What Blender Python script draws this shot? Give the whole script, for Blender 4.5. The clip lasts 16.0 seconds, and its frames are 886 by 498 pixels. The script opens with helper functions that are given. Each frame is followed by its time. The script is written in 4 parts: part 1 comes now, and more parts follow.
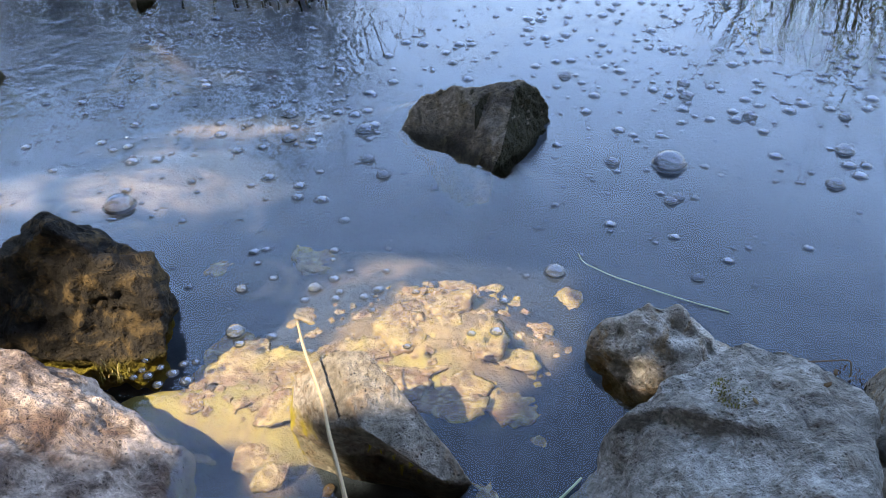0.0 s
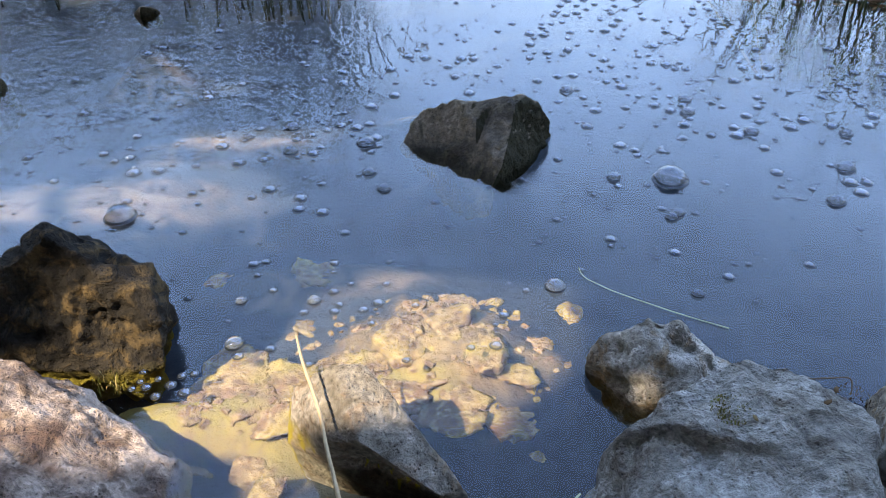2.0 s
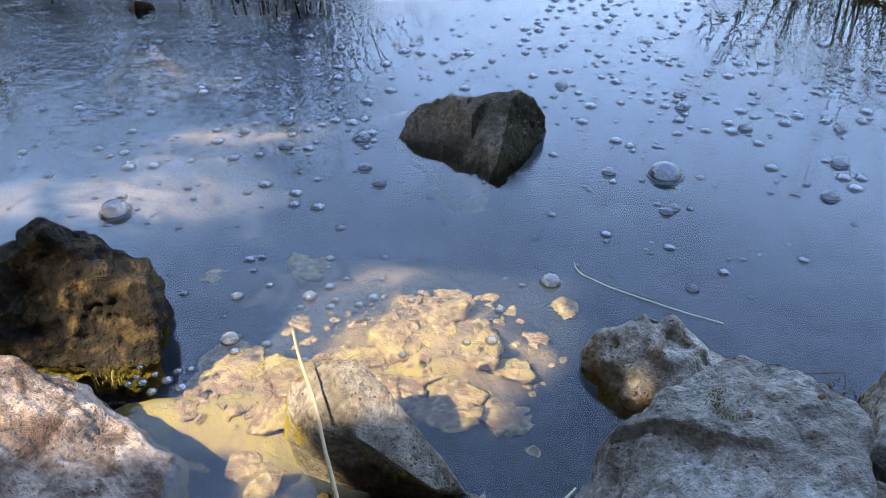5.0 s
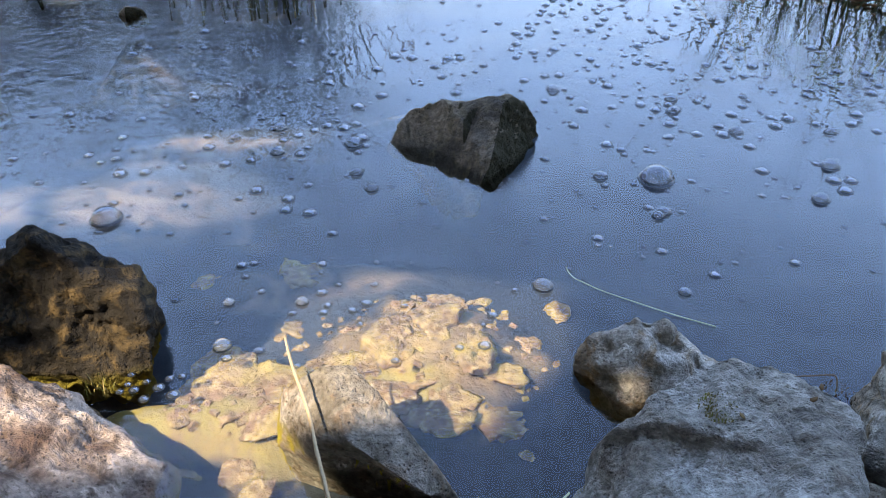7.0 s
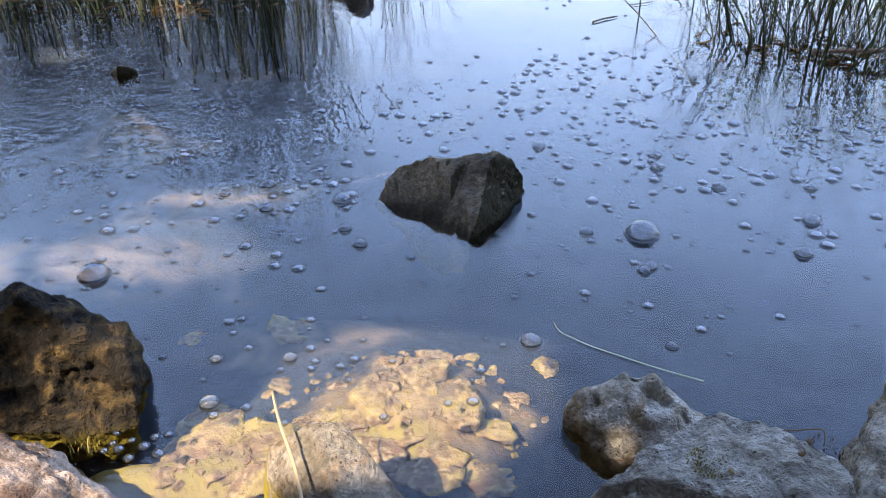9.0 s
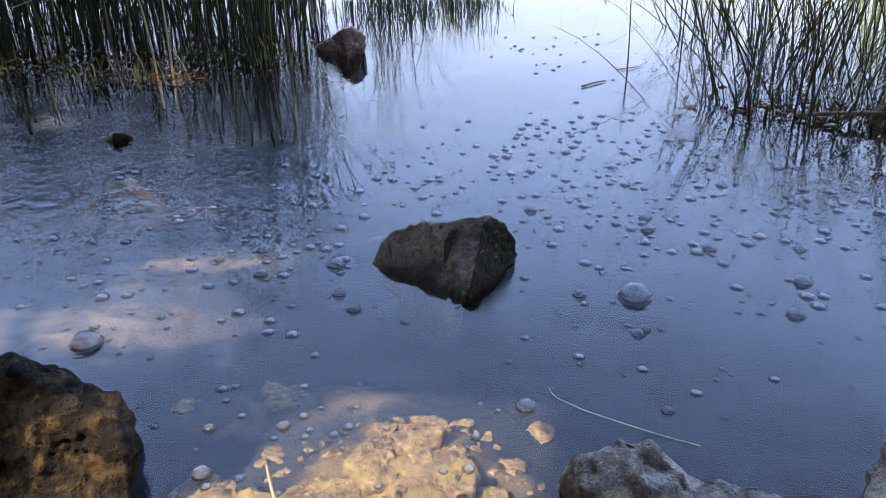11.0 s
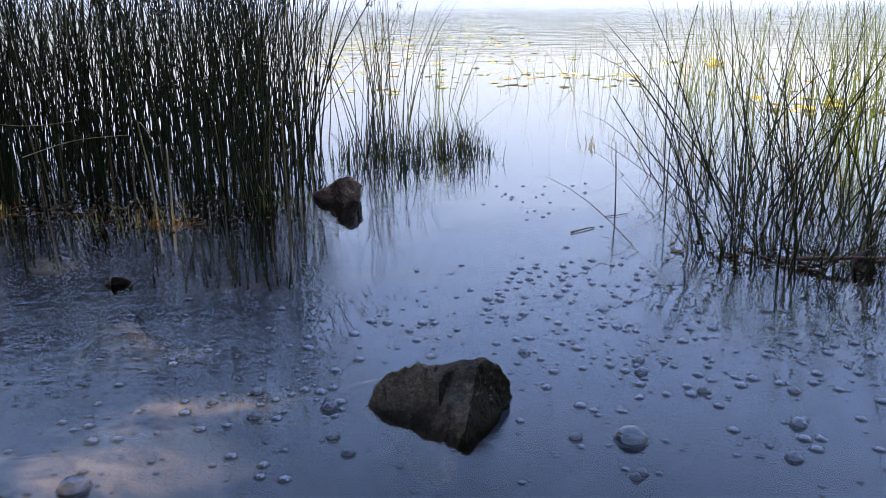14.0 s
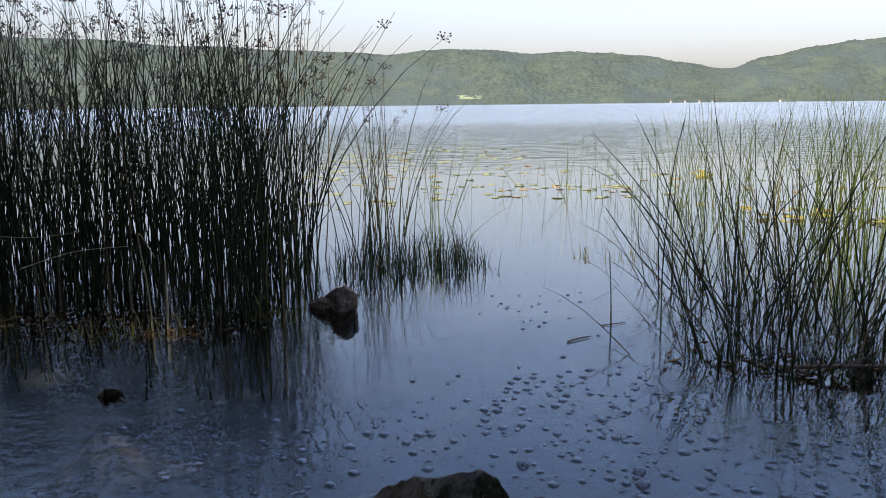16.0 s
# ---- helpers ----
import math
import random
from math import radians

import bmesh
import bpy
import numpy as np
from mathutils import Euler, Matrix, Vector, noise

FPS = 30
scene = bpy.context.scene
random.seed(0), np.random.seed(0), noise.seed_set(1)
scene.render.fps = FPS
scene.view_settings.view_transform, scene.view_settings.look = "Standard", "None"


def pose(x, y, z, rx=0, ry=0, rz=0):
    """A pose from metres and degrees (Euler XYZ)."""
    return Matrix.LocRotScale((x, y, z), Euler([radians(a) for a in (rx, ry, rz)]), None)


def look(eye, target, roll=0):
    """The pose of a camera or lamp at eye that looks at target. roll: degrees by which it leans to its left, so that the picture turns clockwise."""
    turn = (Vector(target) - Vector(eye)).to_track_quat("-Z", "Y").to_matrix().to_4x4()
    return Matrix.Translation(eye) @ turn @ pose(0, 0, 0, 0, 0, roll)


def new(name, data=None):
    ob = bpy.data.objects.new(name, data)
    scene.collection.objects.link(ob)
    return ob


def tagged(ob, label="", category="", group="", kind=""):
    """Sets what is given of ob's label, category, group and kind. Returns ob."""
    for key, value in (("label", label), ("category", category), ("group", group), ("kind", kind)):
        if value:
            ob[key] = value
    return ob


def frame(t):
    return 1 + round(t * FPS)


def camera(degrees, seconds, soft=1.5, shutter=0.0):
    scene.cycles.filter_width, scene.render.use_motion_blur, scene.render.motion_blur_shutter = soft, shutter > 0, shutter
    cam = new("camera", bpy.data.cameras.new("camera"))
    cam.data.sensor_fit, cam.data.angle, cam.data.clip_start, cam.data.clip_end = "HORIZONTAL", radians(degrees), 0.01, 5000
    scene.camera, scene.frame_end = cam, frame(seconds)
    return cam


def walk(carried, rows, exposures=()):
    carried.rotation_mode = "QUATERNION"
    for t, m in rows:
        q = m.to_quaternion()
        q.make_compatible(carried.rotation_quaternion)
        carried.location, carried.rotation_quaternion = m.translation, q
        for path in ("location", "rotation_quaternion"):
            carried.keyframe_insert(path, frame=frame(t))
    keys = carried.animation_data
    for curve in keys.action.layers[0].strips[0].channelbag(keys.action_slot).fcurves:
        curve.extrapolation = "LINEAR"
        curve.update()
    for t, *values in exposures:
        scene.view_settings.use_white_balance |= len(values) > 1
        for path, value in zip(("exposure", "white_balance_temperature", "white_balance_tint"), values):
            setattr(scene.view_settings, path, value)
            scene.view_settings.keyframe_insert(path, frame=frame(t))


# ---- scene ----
cam = camera(56.4, 16.0, soft=0.9)
PATH = [
    (0, (0.061, 0.146, 1.201), (0.021, 1.76, 0.02), -1.7),
    (0.5, (0.067, 0.147, 1.198), (0.019, 1.759, 0.016), -1.8),
    (1, (0.062, 0.148, 1.198), (0.017, 1.784, 0.047), -1.5),
    (1.5, (0.062, 0.148, 1.2), (0.018, 1.781, 0.047), -1.3),
    (2, (0.064, 0.148, 1.2), (0.021, 1.78, 0.046), -1.3),
    (2.5, (0.061, 0.146, 1.2), (0.024, 1.777, 0.044), -1.3),
    (3, (0.059, 0.147, 1.198), (0.021, 1.777, 0.04), -1.3),
    (3.5, (0.057, 0.146, 1.201), (0.02, 1.774, 0.039), -1.3),
    (4, (0.06, 0.145, 1.202), (0.024, 1.772, 0.039), -1.2),
    (6.5, (0.061, 0.148, 1.206), (0.044, 1.771, 0.037), -0.9),
    (7, (0.062, 0.148, 1.205), (0.05, 1.779, 0.047), -1.0),
    (7.5, (0.059, 0.146, 1.205), (0.055, 1.781, 0.053), -0.9),
    (8, (0.055, 0.144, 1.207), (0.061, 1.799, 0.084), -0.6),
    (8.5, (0.058, 0.141, 1.212), (0.071, 1.822, 0.127), -0.6),
    (9, (0.062, 0.139, 1.213), (0.081, 1.843, 0.165), -0.6),
    (9.2, (0.064, 0.139, 1.213), (0.085, 1.851, 0.179), -0.8),
    (11.3, (0.058, 0.138, 1.234), (0.103, 1.929, 0.345), -0.6),
    (11.5, (0.054, 0.125, 1.226), (0.103, 1.93, 0.365), -0.3),
    (12, (0.051, 0.119, 1.228), (0.105, 1.946, 0.416), -0.3),
    (12.5, (0.053, 0.12, 1.236), (0.109, 1.971, 0.48), -0.4),
    (13, (0.051, 0.113, 1.237), (0.109, 1.996, 0.565), -0.4),
    (13.5, (0.049, 0.103, 1.238), (0.112, 2.001, 0.609), -0.3),
    (14, (0.049, 0.102, 1.238), (0.116, 2.009, 0.636), -0.5),
    (14.5, (0.049, 0.102, 1.238), (0.123, 2.029, 0.71), -0.5),
    (15, (0.046, 0.089, 1.24), (0.123, 2.04, 0.805), -0.5),
    (15.5, (0.045, 0.089, 1.24), (0.125, 2.05, 0.858), -0.5),
    (16, (0.045, 0.088, 1.24), (0.128, 2.056, 0.896), -0.6),
]
walk(cam, [(t, look(eye, aim, lean)) for t, eye, aim, lean in PATH], [(0, 2.25, 6650, 15), (7, 2.25, 6650, 15), (9, 2.19, 6800, 19), (11.3, 1.69, 6640, 25), (12.5, 1.28, 6600, 27), (13.5, 1.32, 6580, 26), (14.5, 1.02, 6560, 24), (16, 0.45, 6520, 19)])

# ------------------------------------------------------------------ world, sun
SUN_TO = Vector((-0.42, -0.50, 0.757)).normalized()
world = bpy.data.worlds.new("sky")
scene.world = world
world.use_nodes = True
wn, wl = world.node_tree.nodes, world.node_tree.links
sky = wn.new("ShaderNodeTexSky")
sky.sky_type = 'NISHITA'
sky.sun_disc = False
sky.sun_elevation = math.asin(SUN_TO.z)
sky.sun_rotation = math.atan2(SUN_TO.x, SUN_TO.y)
sky.air_density, sky.dust_density, sky.ozone_density = 1.1, 0.9, 1.8
wn["Background"].inputs["Strength"].default_value = 0.15
# haze dulls and whitens the sky near the horizon
geo = wn.new("ShaderNodeTexCoord")
axes = wn.new("ShaderNodeSeparateXYZ")
fade = wn.new("ShaderNodeMapRange")
fade.inputs[2].default_value, fade.inputs[3].default_value, fade.inputs[4].default_value = 0.46, 0.34, 2.75
tone = wn.new("ShaderNodeVectorMath")
tone.operation = 'SCALE'
wl.new(geo.outputs["Generated"], axes.inputs[0])
wl.new(axes.outputs[2], fade.inputs[0])
veil = wn.new("ShaderNodeMapRange")
veil.inputs[2].default_value, veil.inputs[3].default_value, veil.inputs[4].default_value = 0.40, 0.58, 0.0
grey = wn.new("ShaderNodeRGBToBW")
pale = wn.new("ShaderNodeMix")
pale.data_type = 'RGBA'
wl.new(axes.outputs[2], veil.inputs[0])
wl.new(sky.outputs["Color"], grey.inputs[0])
wl.new(veil.outputs[0], pale.inputs[0])
wl.new(sky.outputs["Color"], pale.inputs[6])
wl.new(grey.outputs[0], pale.inputs[7])
wl.new(pale.outputs[2], tone.inputs[0])
wl.new(fade.outputs[0], tone.inputs["Scale"])
wl.new(tone.outputs[0], wn["Background"].inputs["Color"])

sun = new("sun", bpy.data.lights.new("sun", 'SUN'))
sun.data.energy, sun.data.angle, sun.data.color = 4.4, radians(0.53), (1.0, 0.89, 0.68)
sun.matrix_world = look(SUN_TO * 50, (0, 0, 0))


# ------------------------------------------------------------------ materials
class Nodes:
    """A short way to write node materials."""

    def __init__(self, name):
        self.mat = bpy.data.materials.new(name)
        self.mat.use_nodes = True
        self.t = self.mat.node_tree
        self.bsdf = self.t.nodes["Principled BSDF"]
        self.out = self.t.nodes["Material Output"]
        self.pos = self.add("ShaderNodeNewGeometry").outputs["Position"]

    def add(self, kind):
        return self.t.nodes.new(kind)

    def put(self, value, socket):
        if isinstance(value, bpy.types.NodeSocket):
            self.t.links.new(value, socket)
        else:
            socket.default_value = value

    def math(self, op, a, b=0.0, c=0.0, clamp=False):
        n = self.add("ShaderNodeMath")
        n.operation, n.use_clamp = op, clamp
        for v, s in zip((a, b, c), n.inputs):
            self.put(v, s)
        return n.outputs[0]

    def noise(self, scale, detail=4.0, rough=0.55, stretch=(1, 1, 1), vec=None, distort=0.0):
        m = self.add("ShaderNodeMapping")
        self.put(vec or self.pos, m.inputs["Vector"])
        m.inputs["Scale"].default_value = stretch
        n = self.add("ShaderNodeTexNoise")
        self.t.links.new(m.outputs[0], n.inputs["Vector"])
        n.inputs["Scale"].default_value = scale
        n.inputs["Detail"].default_value = detail
        n.inputs["Roughness"].default_value = rough
        n.inputs["Distortion"].default_value = distort
        return n.outputs["Fac"]

    def cells(self, scale, feature='F1', vec=None):
        n = self.add("ShaderNodeTexVoronoi")
        n.feature = feature
        self.put(vec or self.pos, n.inputs["Vector"])
        n.inputs["Scale"].default_value = scale
        return n

    def span(self, value, lo, hi, a=0.0, b=1.0):
        n = self.add("ShaderNodeMapRange")
        n.interpolation_type = 'SMOOTHSTEP'
        for v, s in zip((value, lo, hi, a, b), n.inputs):
            self.put(v, s)
        return n.outputs[0]

    def mix(self, fac, a, b, blend='MIX'):
        n = self.add("ShaderNodeMix")
        n.data_type, n.blend_type = 'RGBA', blend
        self.put(fac, n.inputs[0])
        for v, s in ((a, n.inputs[6]), (b, n.inputs[7])):
            self.put((*v, 1.0) if isinstance(v, tuple) and len(v) == 3 else v, s)
        return n.outputs[2]

    def z(self):
        n = self.add("ShaderNodeSeparateXYZ")
        self.put(self.pos, n.inputs[0])
        return n.outputs

    def bump(self, height, distance=0.01, strength=1.0):
        n = self.add("ShaderNodeBump")
        n.inputs["Strength"].default_value = strength
        n.inputs["Distance"].default_value = distance
        self.put(height, n.inputs["Height"])
        return n.outputs[0]

    def finish(self, color, rough=0.8, normal=None, spec=0.3):
        self.put((*color, 1.0) if isinstance(color, tuple) and len(color) == 3 else color, self.bsdf.inputs["Base Color"])
        self.put(rough, self.bsdf.inputs["Roughness"])
        self.bsdf.inputs["Specular IOR Level"].default_value = spec
        if normal is not None:
            self.put(normal, self.bsdf.inputs["Normal"])
        return self.mat


def stone_material(name, light, dark, stain, algae=0.0, algae_shade_top=0.05, grain=1.0, algae_shade_color=(0.34, 0.27, 0.03), flank=None, flank_from=0.40, layers=False):
    """Rough stone with blotches, dark pits, lichen-like stains, and algae round the waterline or painted shade on a
    flank.
    """
    k = Nodes(name)
    big = k.noise(5.0, 5, 0.6)
    fine = k.noise(70.0, 6, 0.7)
    mid = k.noise(19.0, 6, 0.65, distort=0.6)
    c = k.mix(k.span(big, 0.40, 0.60), dark, light)
    c = k.mix(k.span(mid, 0.48, 0.66, 0.0, 0.8), c, stain)
    c = k.mix(k.span(fine, 0.3, 0.7, 0.55, 0.0), c, (0.02, 0.018, 0.015))
    pits = k.cells(85.0).outputs["Distance"]
    c = k.mix(k.math('MULTIPLY', k.span(pits, 0.0, 0.28, 0.7, 0.0), k.span(mid, 0.4, 0.55)), c, (0.025, 0.022, 0.02))
    if algae:
        zz = k.z()[2]
        band = k.span(k.math('ADD', zz, k.math('MULTIPLY', k.noise(14.0, 5), 0.07)), algae_shade_top + 0.005, algae_shade_top + 0.05, algae, 0.0)
        if flank:
            n = k.add("ShaderNodeVectorMath")
            n.operation = 'DOT_PRODUCT'
            k.put(k.add("ShaderNodeNewGeometry").outputs["Normal"], n.inputs[0])
            n.inputs[1].default_value = flank
            band = k.math('MULTIPLY', band, k.span(n.outputs["Value"], flank_from, flank_from + 0.3))
        patch = k.mix(k.noise(40.0, 5), tuple(v * 0.35 for v in algae_shade_color), algae_shade_color)
        c = k.mix(band, c, patch)
    h = k.math('ADD', k.math('MULTIPLY', fine, 0.5 * grain), k.math('MULTIPLY', mid, 1.1))
    h = k.math('ADD', h, k.math('MULTIPLY', k.span(pits, 0.0, 0.3), 0.25 * grain))
    if layers:
        bands = k.noise(16.0, 6, 0.7, (0.85, 1.25, 2.5), distort=0.5)
        h = k.math('ADD', h, k.math('MULTIPLY', bands, 1.3))
        c = k.mix(k.span(bands, 0.34, 0.48, 0.45, 0.0), c, (0.075, 0.062, 0.048))
    return k.finish(c, k.span(big, 0.3, 0.7, 0.7, 0.95), k.bump(h, 0.028), 0.04)


# the near-black coat on right-hand faces is shade put into the colour
M_DARK = stone_material("dark_wet_stone_shaded_flank", (0.19, 0.155, 0.11), (0.060, 0.050, 0.037), (0.12, 0.095, 0.055), 0.92, 0.4, algae_shade_color=(0.030, 0.027, 0.014), flank=(0.93, -0.25, -0.1), flank_from=0.10)
M_BOULDER = stone_material("boulder_stone", (0.028, 0.023, 0.017), (0.009, 0.008, 0.007), (0.11, 0.074, 0.032), 0.8, -0.005, algae_shade_color=(0.26, 0.20, 0.03))
M_PALE = stone_material("pale_stone", (0.45, 0.35, 0.275), (0.115, 0.072, 0.053), (0.07, 0.043, 0.028), 0.5, -0.01)
M_MID = stone_material("speckled_stone", (0.37, 0.32, 0.26), (0.17, 0.145, 0.11), (0.20, 0.14, 0.09), 0.95, 0.06, flank=(-0.95, 0.1, 0.1))
M_GREY = stone_material("grey_slab_stone", (0.40, 0.375, 0.32), (0.25, 0.225, 0.185), (0.16, 0.13, 0.095), 0.4, 0.0, layers=True)
M_SMALL = stone_material("weathered_stone", (0.46, 0.42, 0.35), (0.20, 0.165, 0.12), (0.24, 0.15, 0.065), 0.3, -0.01)
M_FAR = stone_material("brown_stone", (0.38, 0.29, 0.23), (0.16, 0.12, 0.095), (0.26, 0.16, 0.10), 0.0)


def make_bed_stone():
    """Tan and pinkish stone under water, patched with yellow-brown algae and painted with pale caustic lines."""
    k = Nodes("submerged_stone")
    r = k.add("ShaderNodeObjectInfo").outputs["Random"]
    c = k.mix(r, (0.15, 0.098, 0.048), (0.29, 0.20, 0.098))
    c = k.mix(k.span(k.noise(13, 5, 0.65, distort=0.7), 0.42, 0.66, 0.0, 0.7), c, (0.22, 0.125, 0.07))
    # thin wavy pale lines paint focused sunlight into the stone colour
    caustic = k.math('ABSOLUTE', k.math('SUBTRACT', k.noise(17, 3, 0.55, (1.0, 1.4, 1.0), distort=1.6), 0.5))
    c = k.mix(k.span(caustic, 0.0, 0.055, 0.6, 0.0), c, (0.46, 0.36, 0.19))
    c = k.mix(k.span(k.noise(48, 6, 0.75), 0.36, 0.58, 0.75, 0.0), c, (0.085, 0.055, 0.03))
    c = k.mix(k.span(k.noise(6, 4, 0.6), 0.50, 0.66, 0.0, 0.65), c, (0.30, 0.235, 0.055))
    c = k.mix(k.span(k.noise(23, 5, 0.7), 0.56, 0.68, 0.0, 0.7), c, (0.055, 0.042, 0.026))
    return k.finish(c, 0.9, k.bump(k.noise(42, 6, 0.7), 0.016), 0.1)


def make_ground():
    """Silt and sand under the water, soil and leaf litter on the bank."""
    k = Nodes("silt_and_soil")
    x, y, z = k.z()
    big = k.noise(2.2, 5, 0.6)
    # the murk of deeper water is painted into the silt as dark blue
    murk_silt = k.mix(k.span(big, 0.3, 0.7), (0.016, 0.022, 0.032), (0.038, 0.046, 0.056))
    murk_silt = k.mix(k.span(k.noise(35, 6, 0.7), 0.4, 0.65, 0.45, 0.0), murk_silt, (0.015, 0.018, 0.023))
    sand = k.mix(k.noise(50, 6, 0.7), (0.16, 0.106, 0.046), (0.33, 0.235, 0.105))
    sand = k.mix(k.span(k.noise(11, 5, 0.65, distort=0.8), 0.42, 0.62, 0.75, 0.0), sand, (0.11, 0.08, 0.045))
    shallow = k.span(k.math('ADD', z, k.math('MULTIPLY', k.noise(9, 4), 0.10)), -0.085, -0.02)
    c = k.mix(shallow, murk_silt, sand)
    # paler sand where sun falls: sunlit pools put into the bed colour
    sunny_patch = None
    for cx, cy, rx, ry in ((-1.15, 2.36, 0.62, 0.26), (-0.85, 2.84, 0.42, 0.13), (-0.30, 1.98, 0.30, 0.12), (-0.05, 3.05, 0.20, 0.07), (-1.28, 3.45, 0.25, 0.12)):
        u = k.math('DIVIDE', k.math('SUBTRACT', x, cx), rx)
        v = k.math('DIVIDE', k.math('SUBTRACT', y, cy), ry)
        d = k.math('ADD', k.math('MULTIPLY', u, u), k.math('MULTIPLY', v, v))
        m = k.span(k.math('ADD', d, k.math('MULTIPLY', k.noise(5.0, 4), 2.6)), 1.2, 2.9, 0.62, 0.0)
        sunny_patch = m if sunny_patch is None else k.math('MAXIMUM', sunny_patch, m)
    sunny_sand = k.mix(k.span(k.noise(8, 5, 0.65, distort=0.9), 0.38, 0.62), (0.070, 0.058, 0.046), (0.23, 0.17, 0.12))
    c = k.mix(sunny_patch, c, sunny_sand)
    spot = None
    for cx, cy, rx, ry in ((-0.54, 1.34, 0.24, 0.085), (-0.12, 1.46, 0.18, 0.07), (-0.30, 1.27, 0.08, 0.09)):
        u = k.math('DIVIDE', k.math('SUBTRACT', x, cx), rx)
        v = k.math('DIVIDE', k.math('SUBTRACT', y, cy), ry)
        d = k.math('ADD', k.math('MULTIPLY', u, u), k.math('MULTIPLY', v, v))
        m = k.span(k.math('ADD', d, k.math('MULTIPLY', k.noise(12, 5), 1.4)), 0.8, 1.9, 0.9, 0.0)
        spot = m if spot is None else k.math('MAXIMUM', spot, m)
    film = k.mix(k.noise(45, 5), (0.16, 0.125, 0.028), (0.30, 0.24, 0.06))
    film = k.mix(k.span(k.noise(15, 6, 0.7, distort=1.0), 0.5, 0.66, 0.0, 0.75), film, (0.17, 0.12, 0.06))
    c = k.mix(spot, c, film)
    soil = k.mix(k.noise(18, 6, 0.7), (0.03, 0.024, 0.016), (0.09, 0.065, 0.04))
    c = k.mix(k.span(z, 0.0, 0.06), c, soil)
    return k.finish(c, 0.92, k.bump(k.noise(40, 7, 0.7), 0.015), 0.2)


def make_water(name, rings):
    """Clear shallow water: sees through by day, mirrors the sky at a low angle."""
    k = Nodes(name)
    x, y, z = k.z()
    swell = k.noise(1.3, 2, 0.5, (0.55, 1.7, 1))
    ripple = k.noise(8.5, 1.0, 0.4, (0.6, 1.5, 1), distort=0.5)
    patchy = k.math('MAXIMUM', k.span(k.noise(0.9, 2), 0.45, 0.62, 0.15, 1.0), k.span(k.math('ADD', x, k.math('MULTIPLY', k.noise(1.1, 2), 0.8)), -0.6, 0.4, 0.8, 0.0))
    far = k.span(y, 9.0, 40.0)
    h = k.math('MULTIPLY', swell, 0.0020)
    h = k.math('ADD', h, k.math('MULTIPLY', k.math('MULTIPLY', ripple, 0.0016), patchy))
    # wind-ruffled water in front of the reeds
    chop = k.math('MULTIPLY', k.math('MAXIMUM', k.span(x, -0.9, -0.1, 1.0, 0.0), k.span(x, 0.8, 1.6, 0.0, 0.55)), k.math('MULTIPLY', k.span(y, 1.7, 3.0), k.span(y, 4.4, 5.4, 1.0, 0.25)))
    h = k.math('ADD', h, k.math('MULTIPLY', k.math('MULTIPLY', k.noise(12.0, 1.0, 0.5, (0.85, 1.2, 1), distort=0.7), 0.0048), chop))
    # fine wavelets in drifting patches
    fine = k.math('MULTIPLY', k.noise(46.0, 2, 0.5, (0.45, 1.6, 1), distort=0.3), k.math('MULTIPLY', k.span(k.noise(2.6, 2), 0.45, 0.62), k.span(y, 4.5, 7.0, 1.0, 0.0)))
    h = k.math('ADD', h, k.math('MULTIPLY', fine, 0.0014))
    h = k.math('ADD', h, k.math('MULTIPLY', k.math('MULTIPLY', k.noise(1.1, 3, 0.6, (0.5, 1.6, 1)), 0.08), far))
    for cx, cy, reach, pitch, amp in rings:
        d = k.add("ShaderNodeVectorMath")
        d.operation = 'DISTANCE'
        k.put(k.pos, d.inputs[0])
        d.inputs[1].default_value = (cx, cy, 0)
        dist = k.math('ADD', d.outputs["Value"], k.math('MULTIPLY', k.noise(4.0, 3), 0.11))
        wave = k.math('SINE', k.math('MULTIPLY', dist, 6.283 / pitch))
        wave = k.math('MULTIPLY', wave, k.span(dist, reach * 0.25, reach, amp, 0.0))
        h = k.math('ADD', h, k.math('MULTIPLY', wave, k.span(swell, 0.3, 0.6, 0.3, 1.0)))
    normal = k.bump(h, 1.0)
    fres = k.add("ShaderNodeFresnel")
    fres.inputs["IOR"].default_value = 1.35
    k.put(normal, fres.inputs["Normal"])
    gloss = k.add("ShaderNodeBsdfGlossy")
    k.put(k.span(y, 9.0, 70.0, 0.012, 0.17), gloss.inputs["Roughness"])
    gloss.inputs["Color"].default_value = (1, 1, 1, 1)
    k.put(normal, gloss.inputs["Normal"])
    clear = k.add("ShaderNodeBsdfTransparent")
    clear.inputs["Color"].default_value = (0.90, 0.92, 0.89, 1)
    m = k.add("ShaderNodeMixShader")
    k.put(fres.outputs[0], m.inputs[0])
    k.put(clear.outputs[0], m.inputs[1])
    k.put(gloss.outputs[0], m.inputs[2])
    k.t.links.new(m.outputs[0], k.out.inputs["Surface"])
    return k.mat


